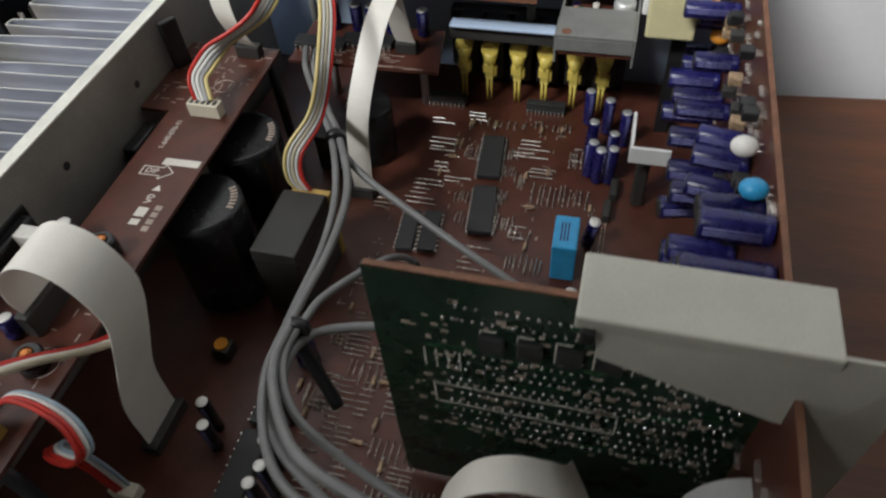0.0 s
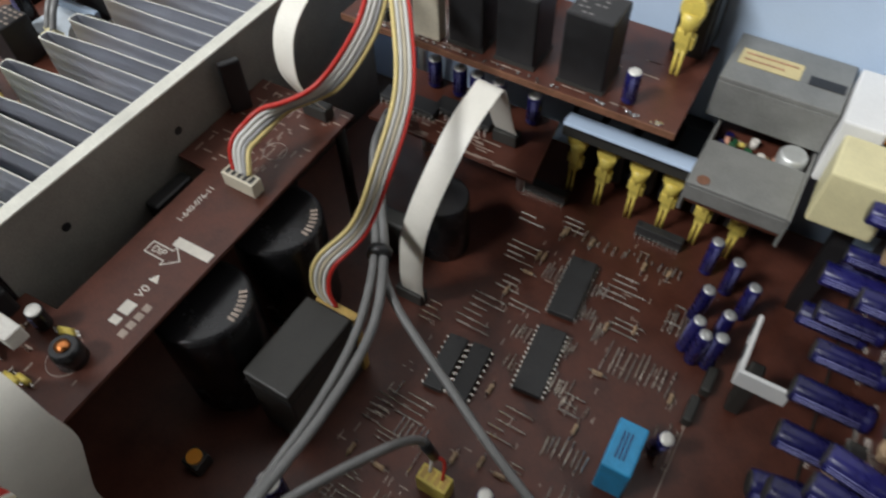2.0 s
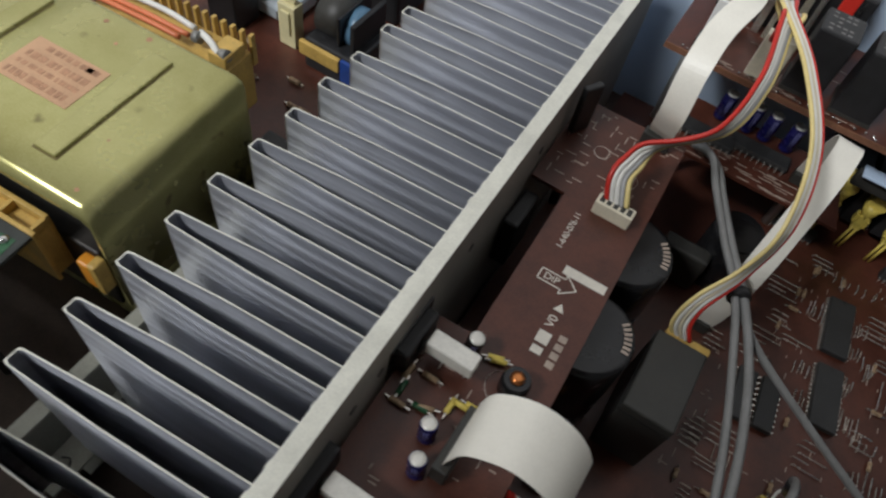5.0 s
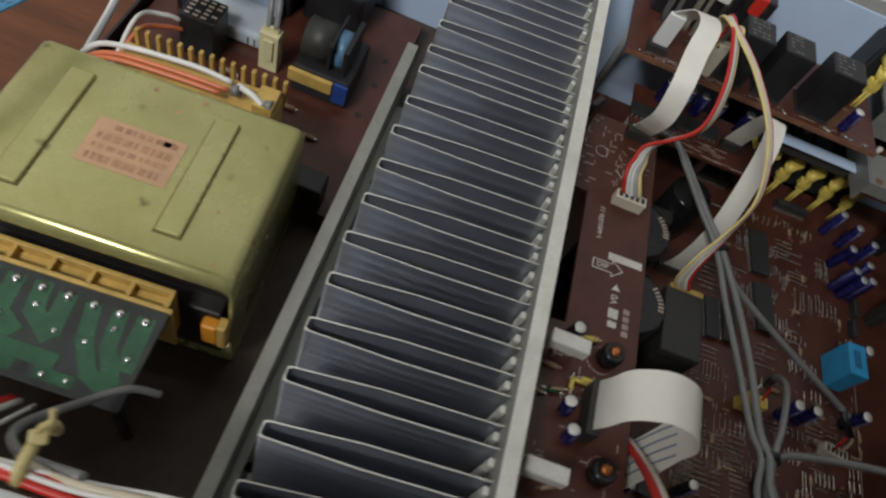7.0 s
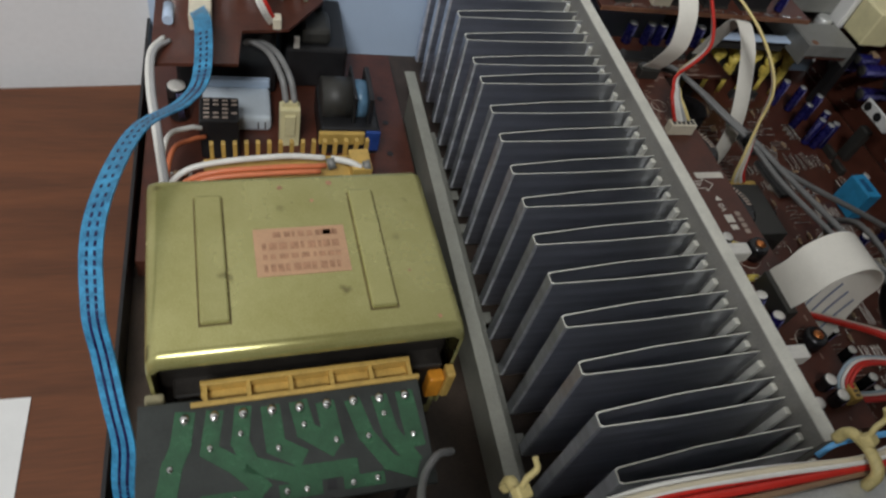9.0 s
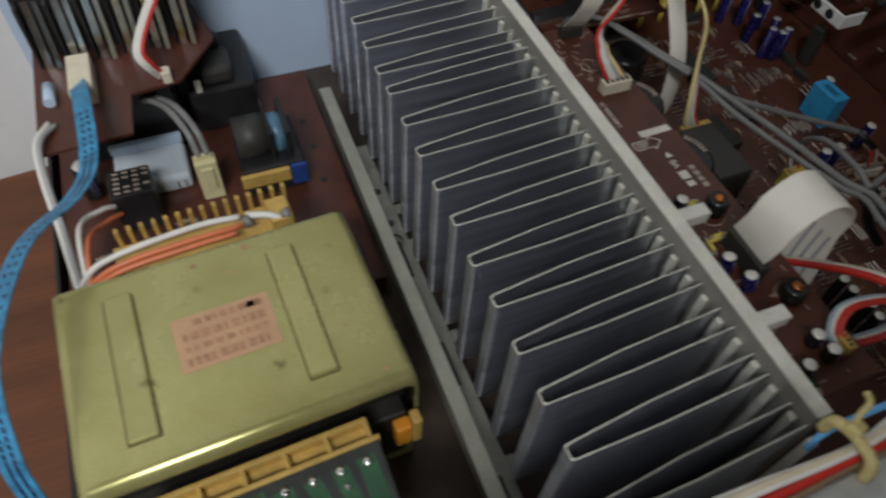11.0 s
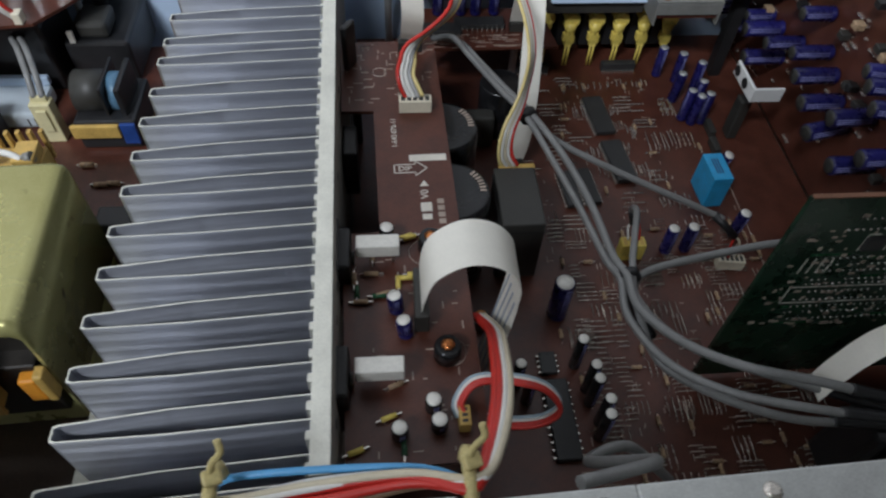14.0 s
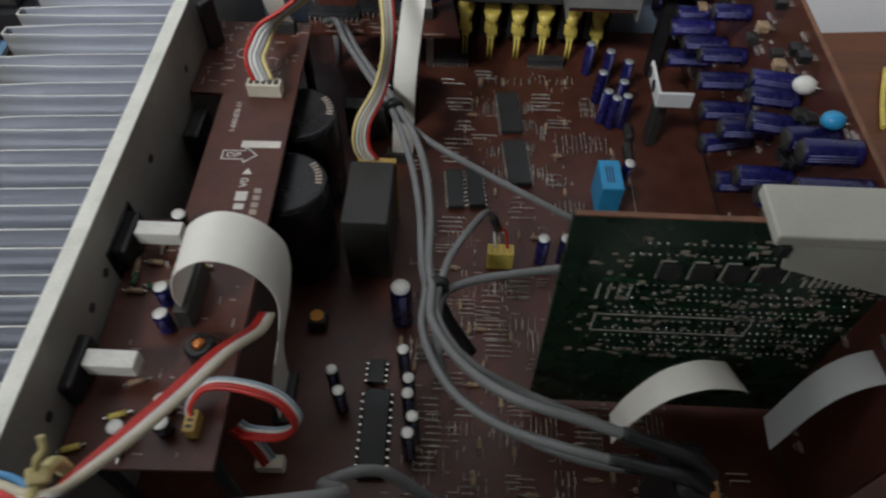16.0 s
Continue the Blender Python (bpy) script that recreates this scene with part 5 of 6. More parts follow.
spots = [(-0.234 + i * 0.00865, -0.0062, 0.0016) for i in range(9)] + [(-0.2381, -0.021, 0.001), (-0.2268, -0.0161, 0.001), (-0.2178, -0.0126, 0.001), (-0.2068, -0.0187, 0.001), (-0.1985, -0.0121, 0.001), (-0.189, -0.0183, 0.001), (-0.1788, -0.0185, 0.001), (-0.1727, -0.0116, 0.001), (-0.1643, -0.0197, 0.001), (-0.246, -0.032, 0.001), (-0.2413, -0.0319, 0.001), (-0.2262, -0.0326, 0.001), (-0.2204, -0.0326, 0.001), (-0.2053, -0.0321, 0.001), (-0.1995, -0.0322, 0.001), (-0.1855, -0.0323, 0.001), (-0.1779, -0.032, 0.001)]
for x, y, r in spots:
    bm = bmesh.new()
    bmesh.ops.create_uvsphere(bm, u_segments=10, v_segments=6, radius=r, matrix=TILT_G @ Matrix.Translation((x, y, 0.0002)) @ Matrix.Diagonal((1, 1.2, 0.9, 1)))
    for f in bm.faces:
        f.smooth = True
    part("solder_blob", bm, SOLDER, gb)
bm = bmesh.new()
gbox(bm, -0.1935, -0.1905, -0.0335, -0.0305, 0.00002, 0.0002)
part("square_hole", bm, BLACK, gb)
for x in (-0.238, -0.165):
    part("standoff", C((x, -0.118, 0), (x, -0.118, 0.0525), 0.002, seg=10), BLACK, gb)

# ---- mains board components ----
ZL = 0.010
p = thing("mains_relay", (-0.2225, 0.071, ZL), "black relay with white print on the mains board", "relay")
mcase = part("case", B((-0.2335, -0.2155, 0.062, 0.079, ZL, 0.0345), bev=0.0008), BLACK, p)
random.seed(12)
fine("printed_bar", B(*[(-0.2315 + i * 0.0042, -0.2289 + i * 0.0042, 0.0640 + j * 0.003, 0.0652 + j * 0.003, 0.0345, 0.0346) for i in range(4) for j in range(5) if random.random() < 0.8]), DULLSILK, mcase)
p = thing("bracket", (-0.207, 0.09, ZL), "pale blue-grey folded metal bracket on the mains board", "bracket")
part("sheet", B((-0.2335, -0.1995, 0.0815, 0.1065, ZL, 0.0195), bev=0.0022), mat("pale_blue_white_metal", (0.66, 0.74, 0.8), 0.4, 0.1, var=0.08, scale=40), p)
part("lip", B((-0.2335, -0.1995, 0.104, 0.1072, 0.0195, 0.025), bev=0.0008), REAR, p)
for x in (-0.2065, -0.203):
    part("slit", B((x, x + 0.0006, 0.0812, 0.0816, 0.012, 0.0165)), BLACK, p)
p = thing("wire_connector", (-0.191, 0.075, ZL), "cream mains wire connector with two grey leads", "connector")
part("housing", B((-0.1962, -0.1862, 0.071, 0.078, ZL, 0.034), bev=0.0006), CREAM, p)
part("latch", B((-0.1938, -0.1886, 0.0698, 0.0712, 0.018, 0.031), (-0.195, -0.1874, 0.0735, 0.0755, 0.034, 0.037), bev=0.0004), CREAM, p)
for i, x in enumerate((-0.193, -0.189)):
    part("lead_wire", T([(x, 0.0745, 0.036), (x - 0.002, 0.082, 0.045), (x - 0.008, 0.095, 0.05), (x - 0.016, 0.108, 0.046), (x - 0.02, 0.118, 0.036)], 0.0016), GREYCAB, p)
p = thing("line_choke", (-0.163, 0.084, ZL), "black drum-wound line choke with a blue band", "coil")
part("frame", B((-0.1765, -0.1465, 0.0655, 0.1, ZL, 0.0275), bev=0.0015), BLACK, p)
part("drum", C((-0.1755, 0.083, 0.033), (-0.1605, 0.083, 0.033), 0.0105, seg=26), CHARCOAL, p)
part("band", C((-0.159, 0.083, 0.0325), (-0.153, 0.083, 0.0325), 0.0098, seg=26), mat("steel_blue_band", (0.1, 0.2, 0.3), 0.35), p, "steel-blue band")
part("flange", B((-0.1607, -0.159, 0.07, 0.096, 0.02, 0.0435), (-0.1532, -0.1505, 0.07, 0.096, 0.02, 0.043), bev=0.0006), BLACK, p)
part("tape", B((-0.1775, -0.1545, 0.063, 0.0655, 0.019, 0.0265), bev=0.0005), BOBBIN, p, "yellow paper tape")
part("blue_strap", B((-0.1540, -0.1465, 0.0635, 0.0655, 0.0145, 0.027), bev=0.0005), mat("deep_blue_tape", (0.02, 0.06, 0.25), 0.4), p)
p = thing("mains_inlet", (-0.172, 0.145, ZL), "black mains inlet with a switch on the rear panel", "socket")
part("body", B((-0.191, -0.158, 0.118, 0.1655, ZL, 0.036), bev=0.002), BLACK, p)
part("cap", B((-0.183, -0.167, 0.121, 0.14, 0.036, 0.0455), bev=0.0025), CHARCOAL, p)
part("knob", L([(0.004, 0), (0.004, 0.006), (0.003, 0.007)], (-0.174, 0.142, 0.0440)), BLACK, p)
part("tab", B((-0.1868, -0.1838, 0.1175, 0.1192, 0.036, 0.043), bev=0.0003), SILK, p, "white tab")
p = thing("shroud", (-0.215, 0.128, ZL), "black plastic shroud below the terminal board", "shroud")
part("body", B((-0.246, -0.196, 0.112, 0.15, ZL, 0.05), bev=0.002), BLACK, p)
for x, y in ((-0.138, 0.09), (-0.139, 0.066), (-0.1385, 0.11)):
    part("board_hole", C((x, y, 0.0101), (x, y, 0.0103), 0.0018, seg=12), BLACK, leftb)
random.seed(19)
for i in range(14):
    x, y = random.uniform(-0.255, -0.132), random.uniform(0.025, 0.06)
    q = thing("axial_resistor", (x, y, ZL), "small tan resistor on the mains board", "resistor", "resistors on the mains board")
    part("body", C((x - 0.003, y, ZL + 0.0016), (x + 0.003, y, ZL + 0.0016), 0.0013, seg=8), RESIST, q)
    for x0 in (x - 0.005, x + 0.003):
        part("lead", B((x0, x0 + 0.002, y - 0.0003, y + 0.0003, ZL, ZL + 0.0019)), TIN, q)
place("capm", elcap(0.005, 0.02, BLACK_SH, label="black capacitor on the mains board"), pose(-0.2445, 0.092, ZL))
solo("filter_capacitor", B((-0.152, -0.136, 0.0, 0.012, ZL, 0.026), bev=0.001), BLACK, (-0.144, 0.006, ZL), "dark boxed filter capacitor beside the transformer", "capacitor")
solo("filter_capacitor", L([(0.0065, 0), (0.007, 0.0005), (0.007, 0.004), (0.0062, 0.005)], (-0.206, 0.035, ZL)), YELLOW, (-0.206, 0.035, ZL), "yellow disc capacitor on the mains board", "capacitor")

# ---- terminal board ----
p = thing("terminal_block", (-0.215, 0.14, 0.06), "black spring terminal block with rows of metal clips", "terminal")
part("body", B((-0.25, -0.178, 0.133, 0.1655, 0.06, 0.092), bev=0.0012), BLACK, p)
for i in range(6):
    x = -0.2445 + i * 0.0118
    bm = bmesh.new()
    strap(bm, [(x, 0.1255, 0.0602), (x, 0.128, 0.07), (x, 0.1315, 0.081), (x, 0.134, 0.0925)], 0.003, 0.0006)
    strap(bm, [(x + 0.0042, 0.1235, 0.0602), (x + 0.0042, 0.1275, 0.072), (x + 0.0042, 0.1325, 0.089)], 0.0022, 0.0006)
    part("clip", bm, SOLDER, p, "bright metal clip")
    part("divider", B((x - 0.004, x - 0.0028, 0.126, 0.134, 0.06, 0.09)), BLACK, p)
p = thing("wire_connector", (-0.2312, 0.106, 0.06), "long ivory connector holding the blue flat cable", "connector")
part("housing", B((-0.2362, -0.2262, 0.0945, 0.1205, 0.06, 0.0685), bev=0.0008), IVORY, p)
bm = bmesh.new()
BL = [(-0.2328, 0.1018, 0.0672), (-0.2290, 0.0758, 0.0766), (-0.2293, 0.0432, 0.0756), (-0.2354, 0.0247, 0.0777), (-0.2501, 0.0008, 0.0844), (-0.2581, -0.0408, 0.0885), (-0.2591, -0.0651, 0.0747), (-0.2572, -0.0760, 0.0619), (-0.2548, -0.0875, 0.0512), (-0.2530, -0.0965, 0.0410), (-0.2545, -0.1040, 0.0266), (-0.2550, -0.1124, 0.0010)]
cable = thing("flat_cable", (-0.2312, 0.0965, 0.0655), "sky-blue flat cable hanging beside the cabinet onto the table", "cable")
path = curve_pts(BL, 10)
width = [(1, 0, 0)] * len(path)
bm = bmesh.new()
sweep(bm, path, [(-0.0038, -0.0003), (0.0038, -0.0003), (0.0038, 0.0003), (-0.0038, 0.0003)], (1, 0.35, 0.25), True)
part("strip", bm, BLUEFLAT, cable)
bm = bmesh.new()
fr8 = sides(path, (1, 0.35, 0.25))
for i in range(12, len(path) - 2):
    p0, (t, s, u) = path[i], fr8[i]
    for o in (-0.0012, 0.0014):
        c = p0 + s * o
        v = [bm.verts.new(c + s * a + t * b + u * k) for k in (0.00036,) for a, b in ((-0.0005, -0.0009), (0.0005, -0.0009), (0.0005, 0.0009), (-0.0005, 0.0009))]
        bm.faces.new(v)
fine("printed_bar", bm, BLUEV, cable)
for pts, col in (([(-0.247, 0.088, 0.0605), (-0.252, 0.075, 0.062), (-0.2525, 0.06, 0.056), (-0.249, 0.035, 0.051), (-0.2445, 0.004, 0.05)], "white"), ([(-0.2445, 0.086, 0.0605), (-0.25, 0.073, 0.0635), (-0.2505, 0.058, 0.057), (-0.247, 0.033, 0.052), (-0.243, 0.004, 0.051)], "grey"),
                 ([(-0.25, 0.03, 0.02), (-0.247, 0.05, 0.034), (-0.238, 0.058, 0.0335), (-0.2325, 0.062, 0.03)], "white"), ([(-0.249, 0.026, 0.018), (-0.245, 0.046, 0.03), (-0.237, 0.055, 0.029), (-0.231, 0.0615, 0.025)], "orange")):
    solo("wire", T(pts, 0.0012), WIRE[col], pts[0], col + " insulated wire behind the transformer", "wire")
solo("resistor", C((-0.2455, 0.098, 0.0625), (-0.2455, 0.11, 0.0625), 0.0024), REAR, (-0.2455, 0.1, 0.06), "pale blue resistor on the terminal board", "resistor")
solo("clip", B((-0.1985, -0.1945, 0.0985, 0.104, 0.06, 0.066), bev=0.0006), IVORY, (-0.196, 0.101, 0.06), "small ivory clip on the terminal board", "clip")


# ---- cables ----
def ribbon(name, pts, cols, pitch, label, side=(1, 0, 0), r=None):
    c = thing(name, pts[0], label, "cable")
    path = curve_pts(pts, 9)
    for i, col in enumerate(cols):
        bm = bmesh.new()
        sweep(bm, path, disc(r or pitch * 0.52, 8, (i - (len(cols) - 1) / 2) * pitch), side)
        part("wire", bm, WIRE[col], c, col + " wire")
    return c


ribbon("ribbon_cable", [(-0.0105, 0.0265, 0.0712), (-0.0140, 0.0318, 0.0779), (-0.0134, 0.0377, 0.0807), (-0.0095, 0.0470, 0.0845), (0.0065, 0.0572, 0.0945), (0.0103, 0.0751, 0.1053), (0.0070, 0.0926, 0.1155), (0.0077, 0.1050, 0.1126), (0.0085, 0.1135, 0.0985)],
       ("red", "white", "white", "grey", "yellow"), 0.0017, "flat ribbon cable of red, white, grey and yellow wires", ((1, -0.1, 0), (0.55, 0.8, -0.35)))
ribbon("ribbon_cable", [(0.0318, 0.0130, 0.0430), (0.0285, 0.0135, 0.0500), (0.0292, 0.0175, 0.0598), (0.0359, 0.0289, 0.0697), (0.0391, 0.0394, 0.0870), (0.0342, 0.0613, 0.1009), (0.0200, 0.0824, 0.1119), (0.0060, 0.0990, 0.1168), (0.0040, 0.1108, 0.1121), (0.0105, 0.1140, 0.0985)],
       ("yellow", "white", "cream", "white", "red"), 0.0015, "flat ribbon cable of yellow, white, cream and red wires", ((1, -0.1, 0), (0.55, 0.8, -0.35)))
ribbon("ribbon_cable", [(-0.198, 0.103, 0.061), (-0.202, 0.1, 0.07), (-0.204, 0.103, 0.077), (-0.196, 0.114, 0.087), (-0.18, 0.132, 0.101), (-0.16, 0.15, 0.117)], ("white", "white", "red"), 0.0018, "flat ribbon cable of white and red wires at the terminal board", (1, 0, 0))
bm = bmesh.new()
strap(bm, [(-0.0132, -0.0725, 0.0735), (-0.0126, -0.0747, 0.0844), (-0.0093, -0.0744, 0.094), (0.0002, -0.074, 0.1004), (0.0102, -0.074, 0.0982), (0.0167, -0.0744, 0.0895), (0.0172, -0.074, 0.0767), (0.0148, -0.077, 0.062), (0.0098, -0.081, 0.04), (0.0075, -0.081, 0.02), (0.0072, -0.081, 0.0085)], 0.0178, 0.0004, (0, 1, 0), 9)
loop = solo("flat_cable", bm, FFC, (-0.0132, -0.0705, 0.0735), "broad white flat cable looped over the narrow board", "cable")
bm = bmesh.new()
for i in range(4):
    y = -0.0765 + i * 0.0039
    strap(bm, [(0.01675, y - 0.004, 0.0762), (0.01425, y - 0.005, 0.062), (0.0093, y - 0.009, 0.04), (0.0070, y - 0.0105, 0.022)], 0.0007, 0.0002, (0, 1, 0))
fine("printed_stripe", bm, mat("grey_blue_print", (0.3, 0.33, 0.42), 0.5, var=0.1, bump=0), loop)
solo("flat_cable_socket", B((0.004, 0.0105, -0.0915, -0.0705, PZ0, 0.0135), bev=0.0005), CHARCOAL, (0.007, -0.081, PZ0), "dark flat cable socket on the main board", "connector")
bm = bmesh.new()
strap(bm, [(0.0407, 0.0480, 0.0095), (0.0423, 0.0452, 0.0292), (0.0434, 0.0498, 0.0543), (0.0463, 0.0712, 0.0786), (0.0479, 0.0860, 0.0863), (0.0479, 0.0934, 0.0861), (0.0472, 0.0986, 0.0769), (0.0470, 0.1045, 0.0612), (0.0475, 0.1078, 0.0530)], 0.0098, 0.0004, (1, 0, 0), 9)
solo("flat_cable", bm, FFC, (0.0395, 0.049, 0.0095), "white flat cable between the small board and the main board", "cable")
solo("flat_cable_socket", B((0.0335, 0.0455, 0.0455, 0.0505, PZ0, 0.0142), bev=0.0005), CHARCOAL, (0.0395, 0.048, PZ0), "dark flat cable socket on the main board", "connector")
bm = bmesh.new()
strap(bm, [(-0.0107, 0.0680, 0.0712), (-0.0105, 0.0626, 0.0794), (-0.0102, 0.0572, 0.0930), (-0.0110, 0.0608, 0.1072), (-0.0105, 0.0729, 0.1160), (-0.0076, 0.0871, 0.1197), (-0.0075, 0.1015, 0.1158), (-0.0095, 0.1120, 0.1069), (-0.0125, 0.1152, 0.1015)], 0.0095, 0.0004, (1, -0.2, 0), 9)
solo("flat_cable", bm, FFC, (-0.0107, 0.068, 0.0712), "white flat cable arching up to the relay board", "cable")

# grey screened cables and their ties
LONG_LOW = ([(0.0015, 0.0935, 0.0535), (0.0101, 0.0797, 0.0638), (0.0164, 0.0644, 0.0649), (0.0284, 0.0462, 0.0605), (0.0395, 0.0303, 0.0566), (0.0488, 0.0067, 0.0515), (0.0546, -0.0212, 0.053), (0.0576, -0.0508, 0.058), (0.0597, -0.0625, 0.0615), (0.0595, -0.0775, 0.0598), (0.0676, -0.0962, 0.0612), (0.0815, -0.1106, 0.0671), (0.103, -0.1192, 0.0708), (0.1252, -0.1238, 0.0712)], 0.00145)
LONG_HIGH = ([(0.006, 0.0975, 0.0515), (0.0141, 0.0777, 0.0618), (0.0214, 0.0614, 0.0629), (0.0324, 0.0452, 0.0595), (0.0425, 0.0313, 0.0566), (0.0533, 0.0087, 0.053), (0.0586, -0.0212, 0.0555), (0.0599, -0.0508, 0.06), (0.0617, -0.0625, 0.0635), (0.0625, -0.0765, 0.0638), (0.0726, -0.0932, 0.0677), (0.0865, -0.1061, 0.0741), (0.107, -0.1132, 0.0758), (0.1282, -0.1188, 0.0732)], 0.0016)
TO_YELLOW_PLUG = ([(0.0852, -0.0093, 0.0308), (0.0819, -0.0117, 0.0413), (0.0774, -0.0242, 0.0530), (0.0683, -0.0471, 0.0620), (0.0651, -0.0580, 0.0624), (0.0635, -0.0719, 0.0620), (0.0727, -0.0878, 0.0625), (0.0912, -0.0976, 0.0598), (0.1333, -0.1113, 0.0545)], 0.0014)
TO_DISPLAY = ([(0.1720, -0.0752, 0.0600), (0.1660, -0.0600, 0.0590), (0.1500, -0.0475, 0.0580), (0.1292, -0.0444, 0.0558), (0.1014, -0.0474, 0.0535), (0.0762, -0.0541, 0.0552), (0.0659, -0.0626, 0.0584), (0.0640, -0.0740, 0.0587), (0.0677, -0.0931, 0.0553), (0.0854, -0.1057, 0.0528), (0.1088, -0.1146, 0.0517), (0.1342, -0.1174, 0.0512)], 0.00155)
BRANCH = ([(0.0405, 0.0334, 0.0552), (0.0450, 0.0269, 0.0536), (0.0569, 0.0190, 0.0489), (0.0795, 0.0089, 0.0425), (0.1008, -0.0007, 0.0377), (0.1169, -0.0067, 0.0333), (0.1267, -0.0106, 0.0304)], 0.0015)
G = [LONG_LOW, LONG_HIGH, TO_YELLOW_PLUG, TO_DISPLAY, BRANCH]
for pts, r in G:
    solo("screened_cable", T(pts, r), GREYCAB, pts[0], "grey screened signal cable tied into the loom", "cable", "grey cables")
for pts, r in G[:4]:
    a, b = Vector(pts[-1]), Vector(pts[-2])
    d = (a - b).normalized()
    solo("shrink_sleeve", T([a - d * 0.013, a - d * 0.004, a + d * 0.006, a + d * 0.014 + Vector((0, 0, -0.006))], r * 1.3), BLACK, a, "black shrink sleeve over the end of a grey cable", "sleeve", "black sleeves")
for p0, d0 in (((0.0632, -0.0612, 0.0608), (0.02, -1, 0)), ((0.0405, 0.0318, 0.0562), (0.4, -1, -0.1))):
    d = Vector(d0).normalized() * 0.0016
    bm = bmesh.new()
    cyl(bm, Vector(p0) - d, Vector(p0) + d, 0.0042, seg=16)
    solo("cable_tie", bm, BLACK, p0, "black tie round the grey cables", "tie", "black cable ties")
solo("wire_tail", T([(0.0632, -0.063, 0.058), (0.068, -0.066, 0.047), (0.076, -0.072, 0.036)], 0.0022), BLACK, (0.064, -0.063, 0.056), "loose black tail of a cable tie", "tie")

for col, pts in (("white", [(0.0862, -0.0092, 0.0285), (0.0850, -0.0085, 0.0245), (0.0856, -0.0112, 0.0186)]), ("red", [(0.0865, -0.0095, 0.0285), (0.0895, -0.0085, 0.0260), (0.0906, -0.0116, 0.0186)]),
                 ("cream", [(0.1325, -0.0160, 0.0245), (0.1352, -0.0172, 0.0215), (0.1358, -0.0200, 0.0142)]), ("red", [(0.1325, -0.0160, 0.0245), (0.1316, -0.0178, 0.0200), (0.1318, -0.0202, 0.0142)])):
    solo("lead_wire", T(pts, 0.0006, k=6), WIRE[col], pts[0], "thin " + col + " lead from a grey cable to its plug", "wire", "leads at the plugs")
for a, b in (((0.0832, -0.0100, 0.0375), (0.0862, -0.0090, 0.0275)), ((0.1225, -0.0088, 0.0318), (0.1328, -0.0160, 0.0238))):
    solo("shrink_sleeve", C(a, b, 0.0019, 0.0017), BLACK, a, "black shrink sleeve over the end of a grey cable", "sleeve", "black sleeves")

# loom of coloured wires along the front rail
def rail(x, dy, z):
    p = RAIL @ Vector((x, dy, z))
    return (p.x, p.y, p.z)


front = [("red", 0.0042, 0.1146, 0.0011), ("red", 0.002, 0.1142, 0.0011), ("white", 0.0056, 0.1138, 0.0010), ("sky", 0.0074, 0.1132, 0.0009), ("brown", 0.0, 0.1134, 0.0009), ("white", 0.0036, 0.1154, 0.0007), ("cream", 0.005, 0.1152, 0.0010)]
for i, (col, dy, z, r) in enumerate(front):
    sw = 0.002 if col in ("white", "sky") else 0.001
    o = {0: -1.5, 1: -0.5, 2: 0.5, 6: 1.5}.get(i, 0) * 0.0013
    end = [(-0.0065 + o * 0.3, -0.1535 + o * 0.6, 0.1215), (-0.001 + o * 0.9, -0.1440 + o * 0.3, 0.1160), (0.0046 + o, -0.1246, 0.1036), (0.0078 + o, -0.1032, 0.0876), (0.0097 + o, -0.0865, 0.0706), (0.0073 + o, -0.0724, 0.0568)]
    if i in (0, 1, 2, 6):
        tail = [rail(-0.02, dy * 0.6 + 0.002, z + 0.003)] + end
    else:
        tail = [rail(-0.02, dy * 0.6 + 0.003, z + 0.002), end[0]]
    head = [(-0.166 + i * 0.002, -0.122 - i * 0.001, 0.03), (-0.168 + i * 0.002, -0.133 - i * 0.001, 0.07)] if i % 2 else [(-0.16 + i * 0.002, -0.118, 0.05), (-0.172, -0.125, 0.07), (-0.168, -0.138, 0.095)]
    if col in ("red", "white"):
        head = [(-0.1902 + i * 0.0015, -0.1293, 0.05), (-0.1895 + i * 0.0015, -0.1484, 0.085 - i * 0.001), (-0.1772, -0.1556 + i * 0.0004, 0.106)]
    if col in ("brown", "cream"):
        head = [rail(-0.16, dy + 0.003, z - 0.012)]
    if col == "sky":
        head = [rail(-0.064, dy + 0.002, z - 0.008)]
    pts = head + ([rail(-0.056, dy + 0.003, z - 0.002)] if col == "sky" else [rail(-0.145, dy, z - 0.004), rail(-0.12, dy + sw, z - 0.002), rail(-0.09, dy + sw * 0.4, z), rail(-0.06, dy * 0.6 + 0.001, z), rail(-0.04, dy + sw * 0.5, z)]) + tail
    solo("loom_wire", T(pts, r, n=6), WIRE[col], pts[0], col + " insulated wire tied along the front rail", "wire", "wires of the front loom")
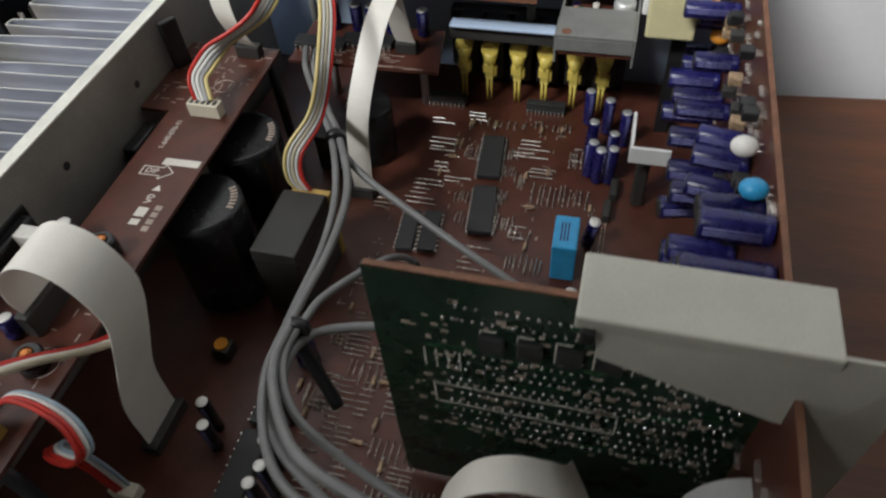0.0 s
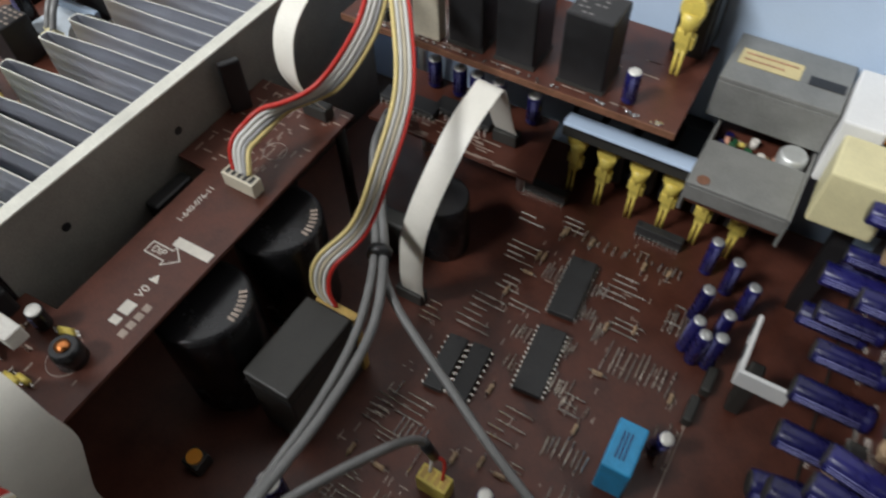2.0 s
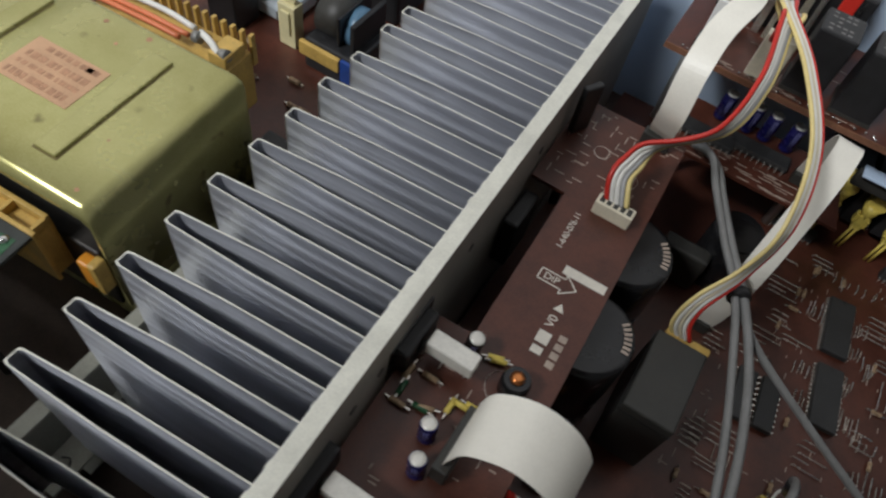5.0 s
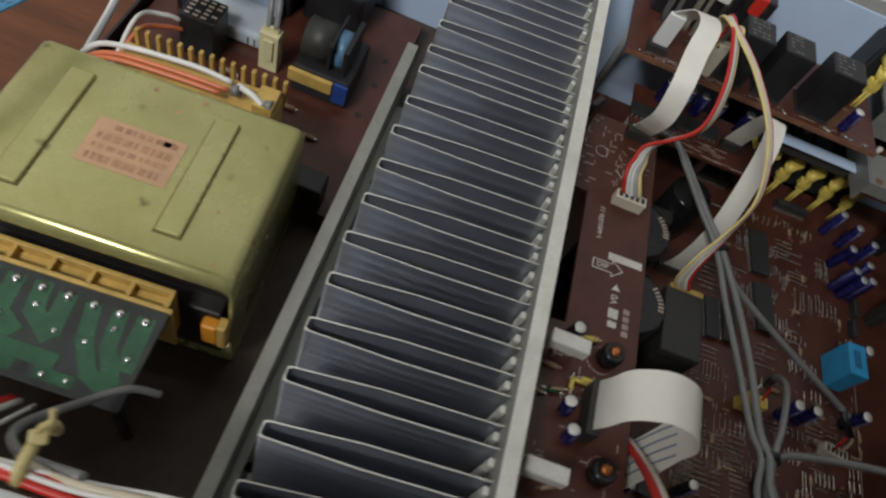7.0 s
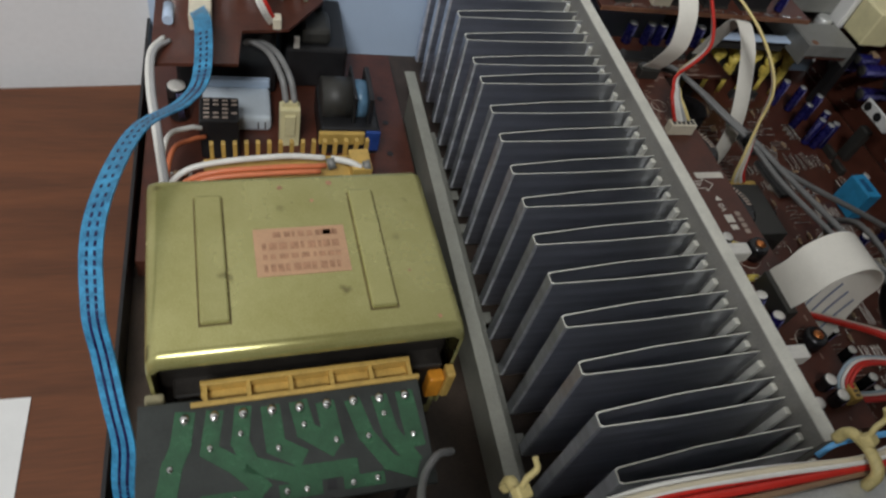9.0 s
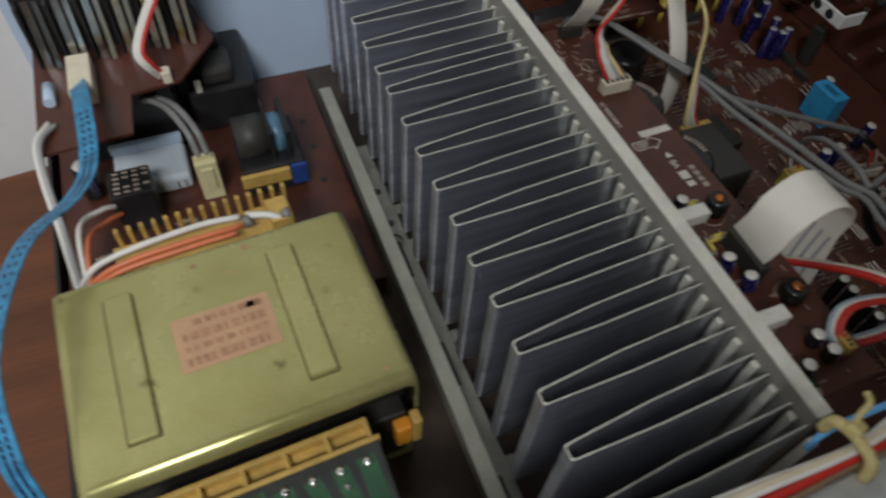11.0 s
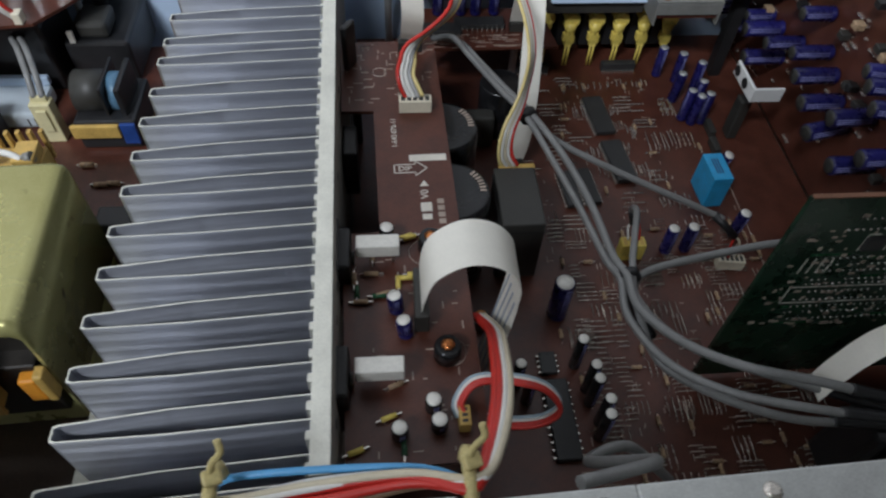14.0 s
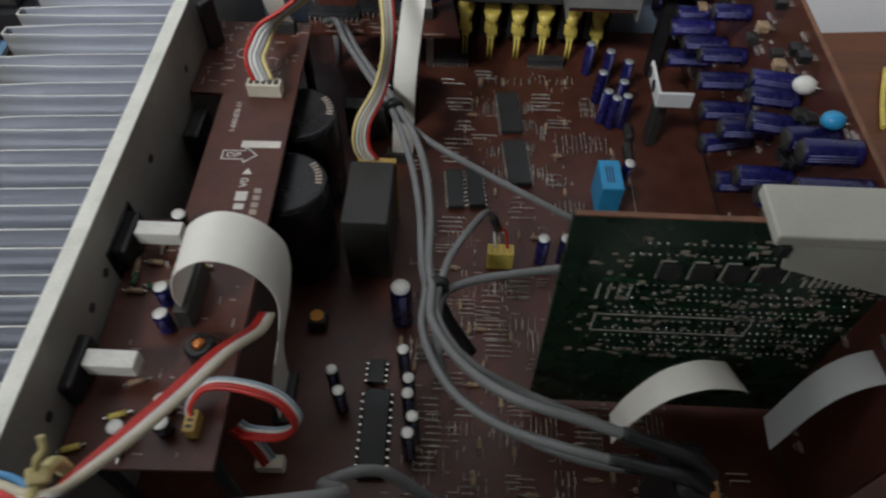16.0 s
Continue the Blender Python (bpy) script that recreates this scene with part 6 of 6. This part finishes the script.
ribbon("ribbon_cable", [(-0.0030, -0.1155, 0.0685), (-0.0038, -0.1115, 0.0710), (0.0011, -0.1072, 0.0753), (0.0109, -0.1073, 0.0763), (0.0219, -0.1103, 0.0756), (0.0269, -0.1143, 0.0697), (0.0216, -0.1156, 0.0635), (0.0105, -0.1136, 0.0584), (0.0045, -0.1090, 0.0504), (0.0056, -0.1068, 0.0301), (0.0065, -0.1060, 0.0115)], ("blue", "white", "red", "red"), 0.0014, "looped ribbon of red, white and blue wires", (0, 0.6, 0.8))
place("h3", header(3, 0.0018, BOBBIN, 0.0055, 0.0035, "olive wire connector at the edge of the narrow board"), pose(-0.0022, -0.116, 0.066, 0, 0, 90))
solo("white_connector", B((0.0015, 0.0115, -0.1085, -0.1035, PZ0, 0.0135), bev=0.0005), IVORY, (0.0065, -0.106, PZ0), "ivory wire connector on the main board", "connector")
solo("black_lead", T([rail(0.02, 0.004, 0.104), rail(0.045, 0.012, 0.09), (0.035, -0.128, 0.06), (0.05, -0.122, 0.055), (0.07, -0.125, 0.03)], 0.0018), GREYCAB, rail(0.02, 0.004, 0.104), "dark grey lead running down from the front rail", "cable")
random.seed(2)
for x, y, z in ((-0.0608, -0.1525, 0.1150), (-0.0075, -0.1530, 0.1175), (-0.1555, -0.1520, 0.1090)):
    p = thing("cable_tie", (x, y, z), "yellowed nylon tie round the front loom", "tie", "yellowed cable ties")
    bm = bmesh.new()
    tube(bm, [(x, y - 0.0055, z - 0.003), (x, y - 0.004, z + 0.003), (x, y + 0.002, z + 0.0042), (x, y + 0.0075, z + 0.0015), (x, y + 0.008, z - 0.004)], 0.0016, k=6, n=5)
    part("band", bm, TIE, p)
    bm = bmesh.new()
    vbox(bm, -0.002, 0.002, -0.0017, 0.0017, 0, 0.0032, bev=0.0006, mtx=pose(x, y + 0.004, z + 0.004, 15, 10, 20))
    part("lock", bm, TIE, p)
    part("tail", T([(x, y + 0.004, z + 0.006), (x + 0.001, y + 0.0055, z + 0.009), (x + 0.003, y + 0.0065, z + 0.0115), (x + 0.0025, y + 0.0085, z + 0.0135)], 0.0008, k=6, n=4), TIE, p)
solo("wire", T([(-0.1505, -0.1132, 0.05), (-0.158, -0.117, 0.058), (-0.1658, -0.1272, 0.066), (-0.1707, -0.1425, 0.085), (-0.1613, -0.1505, 0.1), (-0.1431, -0.1525, 0.1115)], 0.0013), GREYCAB, (-0.165, -0.118, 0.052), "grey lead curving from the green board to the rail", "wire")
